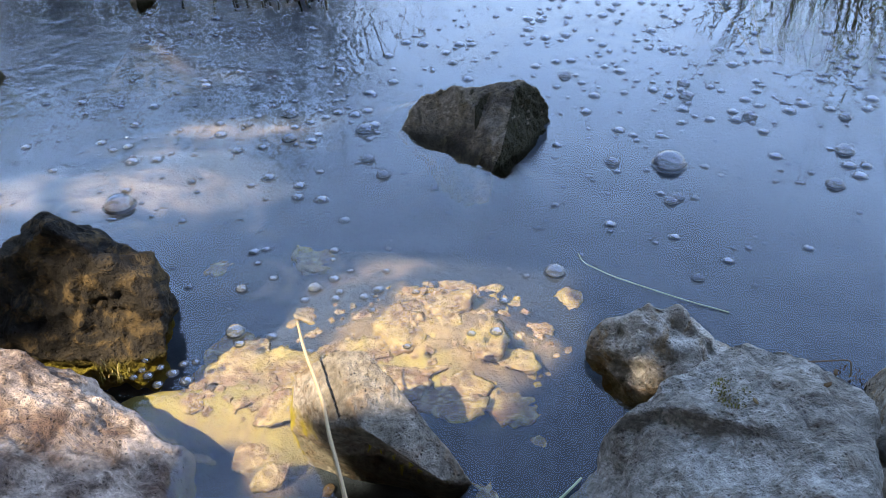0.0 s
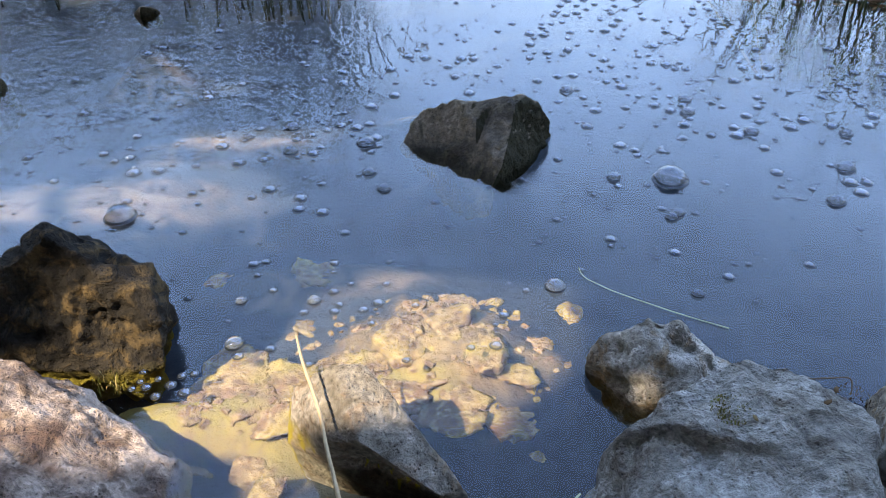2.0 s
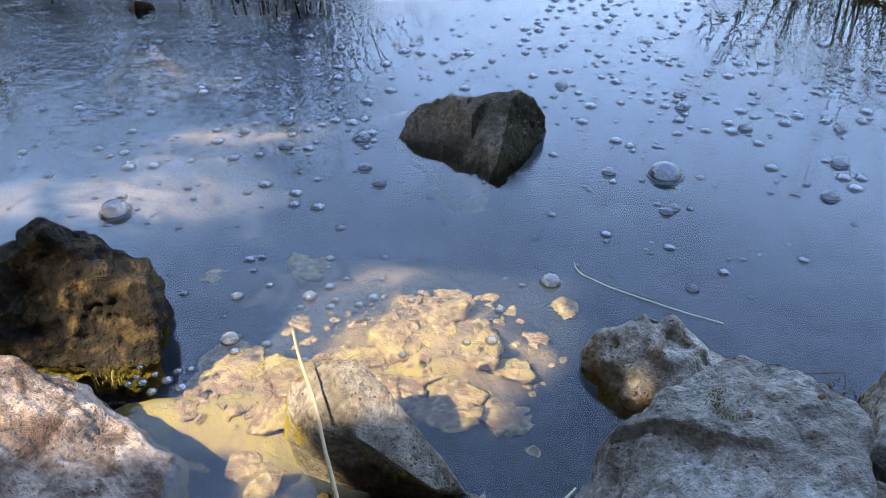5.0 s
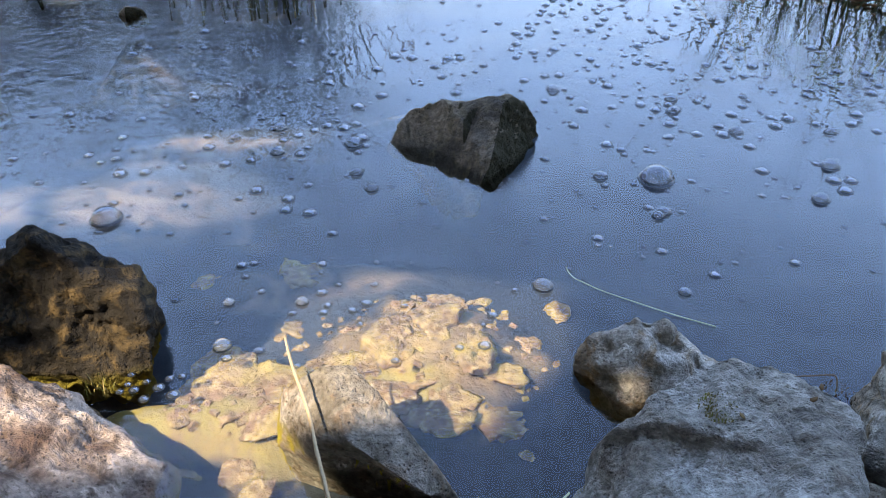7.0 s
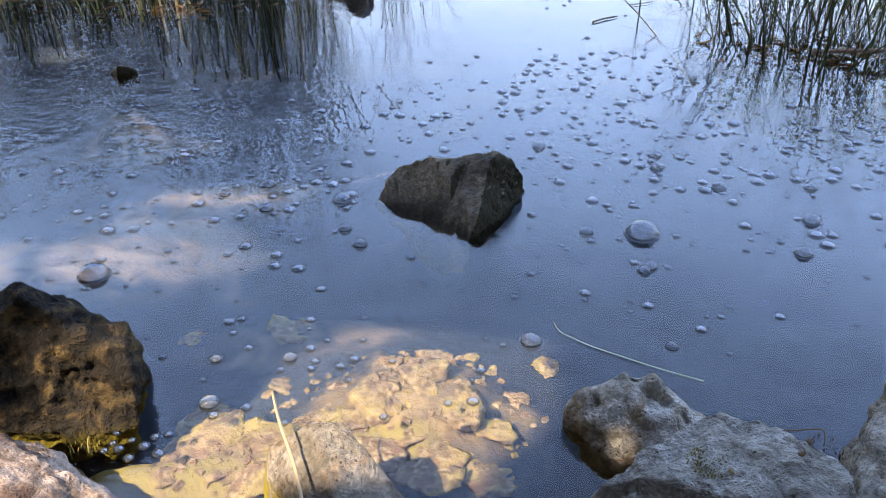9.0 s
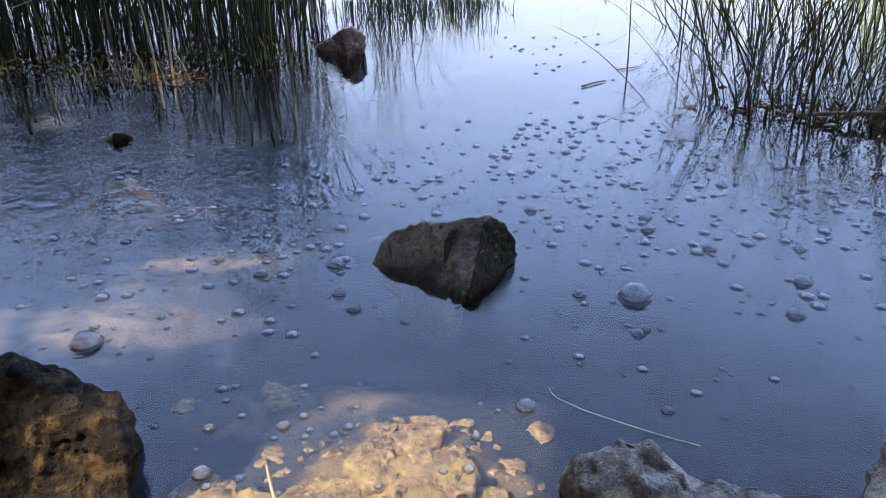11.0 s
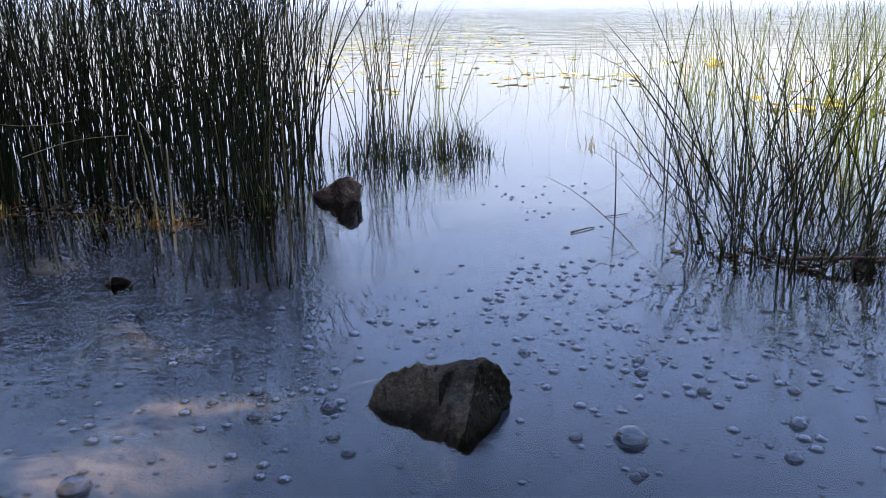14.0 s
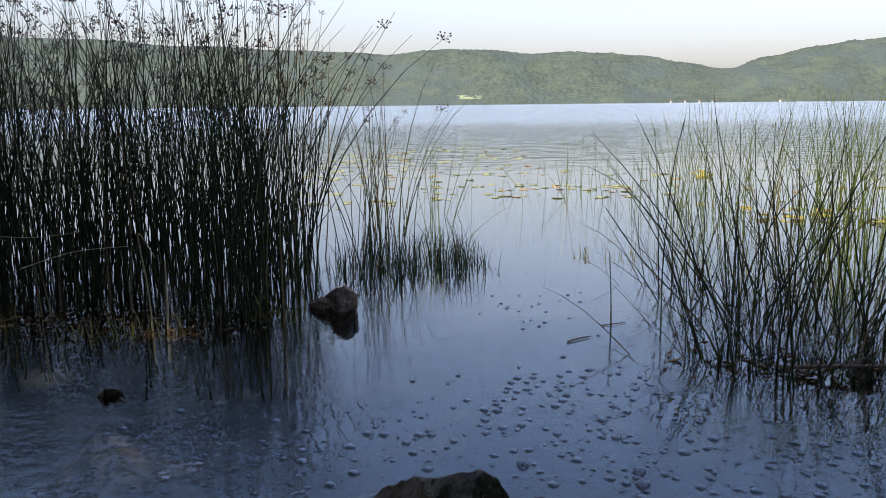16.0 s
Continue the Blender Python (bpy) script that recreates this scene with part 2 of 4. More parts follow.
def make_bubble(name, ior, clarity, dark_tint, tint_share):
    """Thin film or drawn-up water: clear, mirror-like at its rims; dark tints stand in for light bent away."""
    k = Nodes(name)
    fres = k.add("ShaderNodeFresnel")
    fres.inputs["IOR"].default_value = ior
    gloss = k.add("ShaderNodeBsdfGlossy")
    gloss.inputs["Roughness"].default_value = 0.06
    gloss.inputs["Color"].default_value = (1, 1, 1, 1)
    clear = k.add("ShaderNodeBsdfTransparent")
    clear.inputs["Color"].default_value = (*clarity, 1)
    haze = k.add("ShaderNodeBsdfDiffuse")
    haze.inputs["Color"].default_value = (*dark_tint, 1)
    body = k.add("ShaderNodeMixShader")
    body.inputs[0].default_value = tint_share
    k.put(clear.outputs[0], body.inputs[1])
    k.put(haze.outputs[0], body.inputs[2])
    m = k.add("ShaderNodeMixShader")
    k.put(fres.outputs[0], m.inputs[0])
    k.put(body.outputs[0], m.inputs[1])
    k.put(gloss.outputs[0], m.inputs[2])
    k.t.links.new(m.outputs[0], k.out.inputs["Surface"])
    return k.mat


def plant_material(name, young, old, dry, dryness=0.2, sheer=0.25):
    """Stems and leaves: green to straw, chosen plant by plant, with a little light passing through."""
    k = Nodes(name)
    r = k.add("ShaderNodeObjectInfo").outputs["Random"]
    isl = k.add("ShaderNodeNewGeometry").outputs["Random Per Island"]
    pick = k.math('FRACT', k.math('ADD', r, isl))
    c = k.mix(pick, young, old)
    c = k.mix(k.span(k.math('FRACT', k.math('MULTIPLY', pick, 7.31)), 1.0 - dryness - 0.02, 1.0 - dryness + 0.02), c, dry)
    c = k.mix(k.span(k.noise(30, 4), 0.4, 0.7, 0.0, 0.45), c, tuple(v * 0.5 for v in old))
    k.finish(c, 0.7, None, 0.05)
    if sheer:
        tr = k.add("ShaderNodeBsdfTranslucent")
        k.put(c, tr.inputs["Color"])
        m = k.add("ShaderNodeMixShader")
        m.inputs[0].default_value = sheer
        k.t.links.new(k.bsdf.outputs[0], m.inputs[1])
        k.t.links.new(tr.outputs[0], m.inputs[2])
        k.t.links.new(m.outputs[0], k.out.inputs["Surface"])
    return k.mat


def make_forest():
    k = Nodes("hill_forest")
    x, y, z = k.z()
    crowns = k.cells(0.075)
    tone = k.add("ShaderNodeSeparateColor")
    k.put(crowns.outputs["Color"], tone.inputs[0])
    # greyed greens carry the distance haze in the colour itself
    c = k.mix(tone.outputs[0], (0.058, 0.072, 0.054), (0.088, 0.103, 0.072))
    c = k.mix(k.span(k.noise(0.006, 4), 0.42, 0.62, 0.0, 0.8), c, (0.078, 0.095, 0.082))
    c = k.mix(k.span(k.noise(0.013, 4), 0.5, 0.66, 0.0, 0.6), c, (0.105, 0.124, 0.076))
    # painted shade: colour darkens between the crowns
    c = k.mix(k.span(crowns.outputs["Distance"], 0.3, 0.75, 0.0, 0.3), c, (0.06, 0.072, 0.062))
    field = k.math('MULTIPLY', k.span(k.math('ABSOLUTE', k.math('ADD', x, -198)), 30, 42, 1.0, 0.0),
                   k.span(k.math('ABSOLUTE', k.math('ADD', z, -24)), 4, 7, 1.0, 0.0))
    c = k.mix(k.math('MULTIPLY', field, k.span(k.noise(0.02, 3), 0.42, 0.5)), c, (0.26, 0.29, 0.15))
    h = k.math('SUBTRACT', 1.0, crowns.outputs["Distance"])
    return k.finish(c, 1.0, k.bump(h, 3.0), 0.0)


def simple_material(name, a, b, scale, rough=0.8, bump=0.004):
    k = Nodes(name)
    n = k.noise(scale, 6, 0.65)
    return k.finish(k.mix(n, a, b), rough, k.bump(k.noise(scale * 2.5, 5), bump), 0.25)


M_BED = make_bed_stone()
M_GROUND = make_ground()
RINGS = [(0.60, 2.98, 0.62, 0.070, 0.00042), (1.05, 5.55, 0.35, 0.05, 0.0003), (0.45, 5.0, 0.3, 0.05, 0.0003),
         (-0.20, 2.12, 0.34, 0.040, 0.00035), (1.32, 2.62, 0.40, 0.045, 0.00022), (0.78, 2.42, 0.34, 0.035, 0.00016),
         (0.66, 2.10, 0.24, 0.032, 0.00018), (1.08, 2.00, 0.22, 0.032, 0.00016), (0.29, 1.70, 0.15, 0.026, 0.00035), (0.42, 1.80, 0.12, 0.024, 0.0003),
         (-0.34, 1.50, 0.15, 0.024, 0.0005), (0.02, 1.60, 0.20, 0.026, 0.0005), (-0.90, 2.05, 0.26, 0.036, 0.0003)]
M_WATER = make_water("lake_water", RINGS)
# the dark looks of bubble and foot are painted in, not refracted
M_BUBBLE = make_bubble("bubble_film", 1.5, (0.92, 0.93, 0.95), (0.13, 0.15, 0.18), 0.26)
M_BEAD = make_bubble("small_bubble_film", 1.95, (0.70, 0.74, 0.79), (0.055, 0.070, 0.105), 0.32)
M_SKIRT = make_bubble("bubble_foot", 1.35, (0.42, 0.45, 0.50), (0.012, 0.015, 0.022), 0.45)
# one kind of reed twice: shade darkens the first colour, sun lightens the second
M_REED_SHADE = plant_material("reed_shaded", (0.030, 0.036, 0.014), (0.016, 0.018, 0.009), (0.13, 0.095, 0.045), 0.10, 0.05)
M_REED_SUN = plant_material("reed_sunlit", (0.17, 0.21, 0.035), (0.05, 0.08, 0.02), (0.30, 0.24, 0.09), 0.05, 0.3)
M_SEED = simple_material("reed_seed_brown", (0.03, 0.022, 0.015), (0.09, 0.06, 0.035), 60)
M_WEED = plant_material("water_weed", (0.028, 0.046, 0.016), (0.016, 0.026, 0.012), (0.08, 0.06, 0.03), 0.15, 0.05)
M_STRAW = plant_material("dry_grass", (0.26, 0.21, 0.11), (0.17, 0.13, 0.065), (0.34, 0.28, 0.16), 0.3, 0.1)
M_MOSS = plant_material("moss", (0.16, 0.16, 0.03), (0.10, 0.075, 0.03), (0.24, 0.19, 0.08), 0.3, 0.2)
M_LILY = plant_material("lily_leaf", (0.46, 0.44, 0.22), (0.34, 0.36, 0.16), (0.46, 0.33, 0.15), 0.2, 0.15)
M_YELLOW = plant_material("yellow_lily_leaf", (0.55, 0.42, 0.05), (0.42, 0.36, 0.08), (0.5, 0.35, 0.05), 0.1, 0.2)
M_LITTER = plant_material("leaf_litter", (0.085, 0.045, 0.018), (0.04, 0.026, 0.012), (0.13, 0.085, 0.035), 0.2, 0.0)
M_LEAF = plant_material("tree_leaf", (0.05, 0.075, 0.022), (0.03, 0.05, 0.016), (0.07, 0.085, 0.022), 0.1, 0.12)
M_BARK = simple_material("bark", (0.06, 0.045, 0.03), (0.17, 0.13, 0.10), 14, 0.95, 0.02)
M_STICK = simple_material("dry_stick", (0.22, 0.15, 0.075), (0.38, 0.28, 0.16), 45, 0.8, 0.002)
M_TWIG = simple_material("dark_twig", (0.045, 0.03, 0.02), (0.12, 0.08, 0.05), 60, 0.85, 0.002)
M_BLADE = plant_material("floating_blade", (0.34, 0.38, 0.24), (0.28, 0.34, 0.19), (0.5, 0.5, 0.36), 0.1, 0.1)
M_FOREST = make_forest()
M_PLASTER = simple_material("white_plaster", (0.72, 0.70, 0.66), (0.82, 0.80, 0.77), 2)
M_ROOF = simple_material("roof_tile", (0.25, 0.13, 0.09), (0.34, 0.18, 0.12), 2)


# ------------------------------------------------------------------ building helpers
def mesh_from(name, verts, faces, material, smooth=True):
    me = bpy.data.meshes.new(name)
    me.from_pydata([tuple(v) for v in verts], [], faces)
    me.materials.append(material)
    if smooth:
        me.polygons.foreach_set("use_smooth", [True] * len(me.polygons))
    me.update()
    return me


def mesh_bm(name, bm, material, smooth=True):
    me = bpy.data.meshes.new(name)
    bm.to_mesh(me)
    bm.free()
    me.materials.append(material)
    if smooth:
        me.polygons.foreach_set("use_smooth", [True] * len(me.polygons))
    return me


def child(name, me, parent, m=None, label=""):
    ob = new(name, me)
    ob.parent = parent
    if m is not None:
        ob.matrix_basis = m
    if label:
        tagged(ob, label)
    return ob


def tube(points, radii, sides=6, cap=True):
    """Vertices and faces of a round tube along points."""
    pts = [Vector(p) for p in points]
    verts, faces = [], []
    side = Vector((1, 0, 0))
    for i, p in enumerate(pts):
        d = (pts[min(i + 1, len(pts) - 1)] - pts[max(i - 1, 0)]).normalized()
        a = side - d * side.dot(d)
        if a.length < 0.05:
            a = Vector((0, 1, 0)) - d * d.y
        a.normalize()
        side = a
        b = d.cross(a)
        for j in range(sides):
            w = math.tau * j / sides
            verts.append(p + (a * math.cos(w) + b * math.sin(w)) * radii[i])
    for i in range(len(pts) - 1):
        for j in range(sides):
            k = (j + 1) % sides
            faces.append((i * sides + j, i * sides + k, (i + 1) * sides + k, (i + 1) * sides + j))
    if cap:
        faces.append(tuple(range(sides - 1, -1, -1)))
        faces.append(tuple(range((len(pts) - 1) * sides, len(pts) * sides)))
    return verts, faces


def merged(chunks):
    verts, faces = [], []
    for v, f in chunks:
        n = len(verts)
        verts.extend(v)
        faces.extend(tuple(i + n for i in q) for q in f)
    return verts, faces


def bend(points, steps=6):
    """A smooth line through points."""
    p = [Vector(q) for q in points]
    out = []
    for i in range(len(p) - 1):
        a, b, c, d = p[max(i - 1, 0)], p[i], p[i + 1], p[min(i + 2, len(p) - 1)]
        for s in range(steps):
            t = s / steps
            out.append(0.5 * (2 * b + (c - a) * t + (2 * a - 5 * b + 4 * c - d) * t * t + (3 * b - a - 3 * c + d) * t ** 3))
    return out + [p[-1]]


def rock_mesh(name, corners, material, cell, rough, seed, rounding=2, chips=1.0, carve=None, dents=()):
    """A block of stone: a hull of a few corners, its edges worn round, then weathered at three scales."""
    bm = bmesh.new()
    for c in corners:
        bm.verts.new(c)
    got = bmesh.ops.convex_hull(bm, input=bm.verts)
    bmesh.ops.delete(bm, geom=[v for v in got["geom_interior"] if isinstance(v, bmesh.types.BMVert)], context='VERTS')
    bmesh.ops.triangulate(bm, faces=bm.faces)
    for step in range(9):
        long = [e for e in bm.edges if e.calc_length() > cell * 1.35]
        if not long:
            break
        bmesh.ops.subdivide_edges(bm, edges=long, cuts=1)
        bmesh.ops.triangulate(bm, faces=bm.faces)
        if step == 2:
            for _ in range(rounding):
                bmesh.ops.smooth_vert(bm, verts=bm.verts, factor=0.35, use_axis_x=True, use_axis_y=True, use_axis_z=True)
    bmesh.ops.smooth_vert(bm, verts=bm.verts, factor=0.5, use_axis_x=True, use_axis_y=True, use_axis_z=True)
    bm.normal_update()
    off = Vector((seed * 7.31, seed * 3.17, seed * 1.7))
    moves = []
    for v in bm.verts:
        p = v.co + off
        a = noise.fractal(p * 7.0, 1.0, 2.0, 4) * 1.0
        b = abs(noise.noise(p * 11.0 + Vector((5, 0, 0)))) - 0.25
        d = noise.voronoi(p * 16.0)[0]
        chip = min(d[1] - d[0], 0.35) - 0.18
        e = noise.ridged_multi_fractal(p * 13.0, 0.9, 2.1, 4, 0.9, 2.0) - 1.1
        g = noise.fractal(p * 48.0, 0.7, 2.0, 4)
        f = noise.voronoi(p * 7.0 + Vector((a, b, 0)) * 0.35)[0]
        facet = min(f[1] - f[0], 0.30) - 0.15
        moves.append(v.normal * (rough * (0.85 * a - 0.7 * b + 0.6 * chips * chip + 2.2 * chips * facet - 0.16 * chips * e + 0.20 * g)))
    for v, m in zip(bm.verts, moves):
        for place, wide, deep in dents:
            far = (v.co - Vector(place)).length / wide
            if far < 2.0:
                m = m - v.normal * deep * math.exp(-far * far) * (1 + 0.6 * noise.noise(v.co * 60))
        v.co += m
        if carve:
            v.co.z += carve(*v.co)
    return mesh_bm(name, bm, material)


def rock(name, corners, material, label, cell=0.011, rough=0.016, seed=1, rounding=2, category="rock", group="", chips=1.0, carve=None, dents=()):
    base = Vector(corners[0])
    local = [Vector(c) - base for c in corners]
    ob = new(name, rock_mesh(name, local, material, cell, rough, seed, rounding, chips, carve, [(Vector(p) - base, w, d) for p, w, d in dents]))
    ob.location = base
    return tagged(ob, label, category, group)


# ------------------------------------------------------------------ ground, water, hills
def bell(x, y, cx, cy, rx, ry):
    return math.exp(-((x - cx) / rx) ** 2 - ((y - cy) / ry) ** 2)


def bed_height(x, y):
    """Height of the lake bed and bank at x, y; the water stands at 0."""
    if y > 60:
        z = -3.0 - min(y - 60, 400) * 0.02
    elif y > 8:
        z = -0.75 - (y - 8) * 0.043
    elif y > 2.4:
        z = -0.26 - (y - 2.4) * 0.0875
    elif y > 0.95:
        z = -0.17 - (y - 0.95) * 0.062
    else:
        z = -0.17 + (0.95 - y) * 0.42
        if z > 0.35:
            z = 0.35 + (z - 0.35) * 0.25
    z = min(z, 1.6)
    if y < 12 and abs(x) < 12:
        lump = noise.fractal(Vector((x * 2.1, y * 2.1, 0.3)), 1.0, 2.0, 4)
        z += 0.035 * lump
        z += 0.15 * bell(x, y, 0.0, 1.60, 0.36, 0.30)
        z += 0.20 * bell(x, y, 0.12, 2.40, 0.19, 0.15)
        z += 0.07 * bell(x, y, 0.0, 2.24, 0.12, 0.07)
        z -= 0.09 * bell(x, y, 0.24, 1.16, 0.16, 0.14)
        z += 0.09 * bell(x, y, -0.32, 1.16, 0.09, 0.18)
        z += 0.09 * bell(x, y, -1.15, 2.38, 0.50, 0.30)
        z += 0.18 * bell(x, y, -0.54, 1.335, 0.19, 0.065) + 0.09 * bell(x, y, -0.36, 1.43, 0.14, 0.10)
        z += 0.07 * bell(x, y, -0.25, 1.98, 0.20, 0.10)
        z += 0.05 * bell(x, y, -0.85, 2.88, 0.40, 0.18)
        z += 0.14 * bell(x, y, -2.4, 5.6, 1.3, 0.5)
        z += 0.27 * bell(x, y, -1.28, 3.6, 0.16, 0.16) + 0.14 * bell(x, y, 0.0, 3.0, 0.25, 0.12)
        if 1.0 < y < 2.3 and abs(x) < 0.9:
            rubble = noise.fractal(Vector((x * 13, y * 13, 2.2)), 0.8, 2.1, 4) - 1.2 * min(noise.voronoi(Vector((x * 9, y * 9, 0.5)))[0][1] - noise.voronoi(Vector((x * 9, y * 9, 0.5)))[0][0], 0.2)
            z += 0.022 * rubble * bell(x, y, -0.05, 1.55, 0.5, 0.42)
        if 1.1 < y < 2.1 and z > -0.065:
            z = -0.065 + 0.3 * (z + 0.065)
    return z


def spread(lo, hi, near, step, grow=1.13):
    """Grid lines, fine inside near and ever coarser outside it."""
    a, b = near
    out = list(np.arange(a, b + step / 2, step))
    s, v = step, b
    while v < hi:
        s *= grow
        v = min(v + s, hi)
        out.append(v)
    s, v = step, a
    while v > lo:
        s *= grow
        v = max(v - s, lo)
        out.insert(0, v)
    return out


def grid_mesh(name, xs, ys, height, material):
    verts = [(x, y, height(x, y)) for y in ys for x in xs]
    n = len(xs)
    faces = [(j * n + i, j * n + i + 1, (j + 1) * n + i + 1, (j + 1) * n + i) for j in range(len(ys) - 1) for i in range(n - 1)]
    return mesh_from(name, verts, faces, material)


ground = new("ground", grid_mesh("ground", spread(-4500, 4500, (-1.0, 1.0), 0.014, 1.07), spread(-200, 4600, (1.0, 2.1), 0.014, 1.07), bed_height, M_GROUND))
tagged(ground, "silty lake bed and soil bank under clear shallow water", "ground", kind="structure")

water = new("water", mesh_from("water", [(-4500, 0.2, 0), (4500, 0.2, 0), (4500, 2620, 0), (-4500, 2620, 0)], [(0, 1, 2, 3)], M_WATER, False))
tagged(water, "calm lake water mirroring the blue sky with faint ripples", "water", kind="structure")


def ridge_line(az, table):
    for (a0, h0), (a1, h1) in zip(table, table[1:]):
        if a0 <= az <= a1:
            t = (az - a0) / (a1 - a0)
            t = t * t * (3 - 2 * t)
            return h0 + (h1 - h0) * t
    return table[0][1] if az < table[0][0] else table[-1][1]


def hill(name, table, y0, y1, az0, az1, label, step=0.12, rows=46):
    """A wooded ridge: rises from the far shore at y0 to the crest at y1; table gives the crest's height by bearing in degrees."""
    cols = int((az1 - az0) / step)
    verts, faces = [], []
    for j in range(rows + 1):
        v = j / rows
        for i in range(cols + 1):
            az = az0 + (az1 - az0) * i / cols
            shore = y0 + 45 * noise.noise(Vector((az * 0.35, 0, 1.7)))
            y = shore + (y1 - shore) * v
            x = y * math.tan(radians(az))
            top = ridge_line(az, table)
            rise = math.sin(min(v, 1.0) * math.pi / 2) ** 1.25
            z = top * rise
            fold = noise.fractal(Vector((x * 0.0035, y * 0.0035, 3.0)), 1.0, 2.0, 3)
            z += 0.16 * top * fold * math.sin(math.pi * v)
            d = noise.voronoi(Vector((x * 0.06, y * 0.06, 0)))[0][0]
            crown = 6.5 * (1.0 - min(d, 1.0)) + 5 * noise.noise(Vector((x * 0.12, y * 0.12, 4)))
            verts.append((x, y, z + (crown if v > 0 else -2.0) * min(1.0, 0.5 + v * 6)))
    n = cols + 1
    for j in range(rows):
        for i in range(cols):
            faces.append((j * n + i, j * n + i + 1, (j + 1) * n + i + 1, (j + 1) * n + i))
    ob = new(name, mesh_from(name, verts, faces, M_FOREST))
    return tagged(ob, label, "hill", "hills beyond the lake")


CREST = 3150 / 1461
back = [(-40, 125), (-25.8, 118), (-20, 112), (-14.5, 101), (-9, 93), (-3.4, 88), (-0.9, 84), (1.5, 87), (5.8, 91), (8.5, 83),
        (11, 86), (15.4, 79), (18.4, 67), (21, 56), (24, 50), (40, 50)]
hill("wooded_hill", [(a, h * CREST) for a, h in back], 2560, 3150, -36, 27, "long low hill covered with hazy green forest")
right = [(14, 0), (16.5, 12), (19, 40), (21.3, 56), (23.5, 76), (26.5, 93), (28.5, 101), (31, 107), (36, 118), (44, 124)]
hill("wooded_hill", [(a, h * 2950 / 1461) for a, h in right], 2500, 2950, 15, 42, "steeper green wooded hill rising from the far shore")


def house(x, y, z, w, d, h, turn):
    base = tagged(new("house"), "small white house on the far lake shore", "house", "houses on the far shore")
    base.matrix_basis = pose(x, y, z, 0, 0, turn)
    v = [(-w, -d, -4), (w, -d, -4), (w, d, -4), (-w, d, -4), (-w, -d, h), (w, -d, h), (w, d, h), (-w, d, h), (-w, 0, h + d), (w, 0, h + d)]
    f = [(0, 1, 5, 4), (1, 2, 6, 9, 5), (2, 3, 7, 6), (3, 0, 4, 8, 7)]
    child("wall", mesh_from("house_wall", v, f, M_PLASTER, False), base)
    e = 0.7
    rv = [(-w - e, -d - e, h - e), (w + e, -d - e, h - e), (w + e, 0, h + d + 0.1), (-w - e, 0, h + d + 0.1), (-w - e, d + e, h - e), (w + e, d + e, h - e)]
    rv += [(a, b, c + 0.4) for a, b, c in rv]
    rf = [(0, 1, 2, 3), (3, 2, 5, 4), (6, 9, 8, 7), (9, 10, 11, 8), (0, 6, 7, 1), (4, 5, 11, 10), (1, 7, 8, 2), (2, 8, 11, 5), (0, 3, 9, 6), (3, 4, 10, 9)]
    child("roof", mesh_from("house_roof", rv, rf, M_ROOF, False), base)


for az, w in ((17.7, 1.6), (18.6, 1.3), (19.5, 1.7), (20.3, 1.2), (24.4, 1.5)):
    house(2470 * math.tan(radians(az)), 2470, 3, w, 1.6, 1.7, az * 17 % 40 - 20)


# ------------------------------------------------------------------ rocks at the shore
def furrows(x, y, z):
    """Slanting furrows worn across the rock's top, along its sharp ridge."""
    u = x * 0.86 - y * 0.51 + 0.02 * noise.noise(Vector((x * 8, y * 8, 4)))
    cut = sum(math.exp(-((u - c) / w) ** 2) * d for c, w, d in ((0.010, 0.015, 0.034), (-0.075, 0.013, 0.030), (-0.135, 0.012, 0.018)))
    down = -cut * min(max((0.075 - y) / 0.05, 0.0), 1.0) - 0.020 * bell(x, y, 0.005, 0.09, 0.06, 0.06)
    # the front eases down into the water along a hollow shoreline
    shore = np.interp(x, (-0.30, -0.19, -0.095, -0.02, 0.035), (0.09, 0.011, -0.005, -0.094, -0.176))
    cap = 1.25 * (y - shore) + 0.010 * noise.noise(Vector((x * 30, y * 30, 1))) + 0.006
    if x < 0.035 and z + down > cap:
        down = cap - z
    return float(down)


rock("emergent_rock", [(0.12, 2.34, -0.05), (-0.131, 2.407, -0.005), (-0.09, 2.43, 0.065), (-0.03, 2.44, 0.112), (0.041, 2.43, 0.124), (0.126, 2.425, 0.132), (0.20, 2.43, 0.158),
     (0.232, 2.38, 0.150), (0.219, 2.33, 0.118), (0.203, 2.26, 0.078), (0.180, 2.19, 0.038), (0.156, 2.155, 0.0), (0.145, 2.13, -0.04), (0.195, 2.186, -0.03), (0.262, 2.43, 0.145), (0.300, 2.43, 0.125),
     (0.340, 2.43, 0.065), (0.350, 2.45, 0.0), (0.285, 2.31, -0.02), (0.30, 2.46, -0.06), (0.26, 2.56, -0.06), (-0.05, 2.54, -0.06)],
     M_DARK, "dark brown angular rock rising from the shallow water", 0.0055, 0.016, 19, 0, chips=0.8, carve=furrows,
     dents=[((0.285, 2.36, 0.08), 0.05, 0.022), ((0.31, 2.40, 0.03), 0.04, 0.012)])
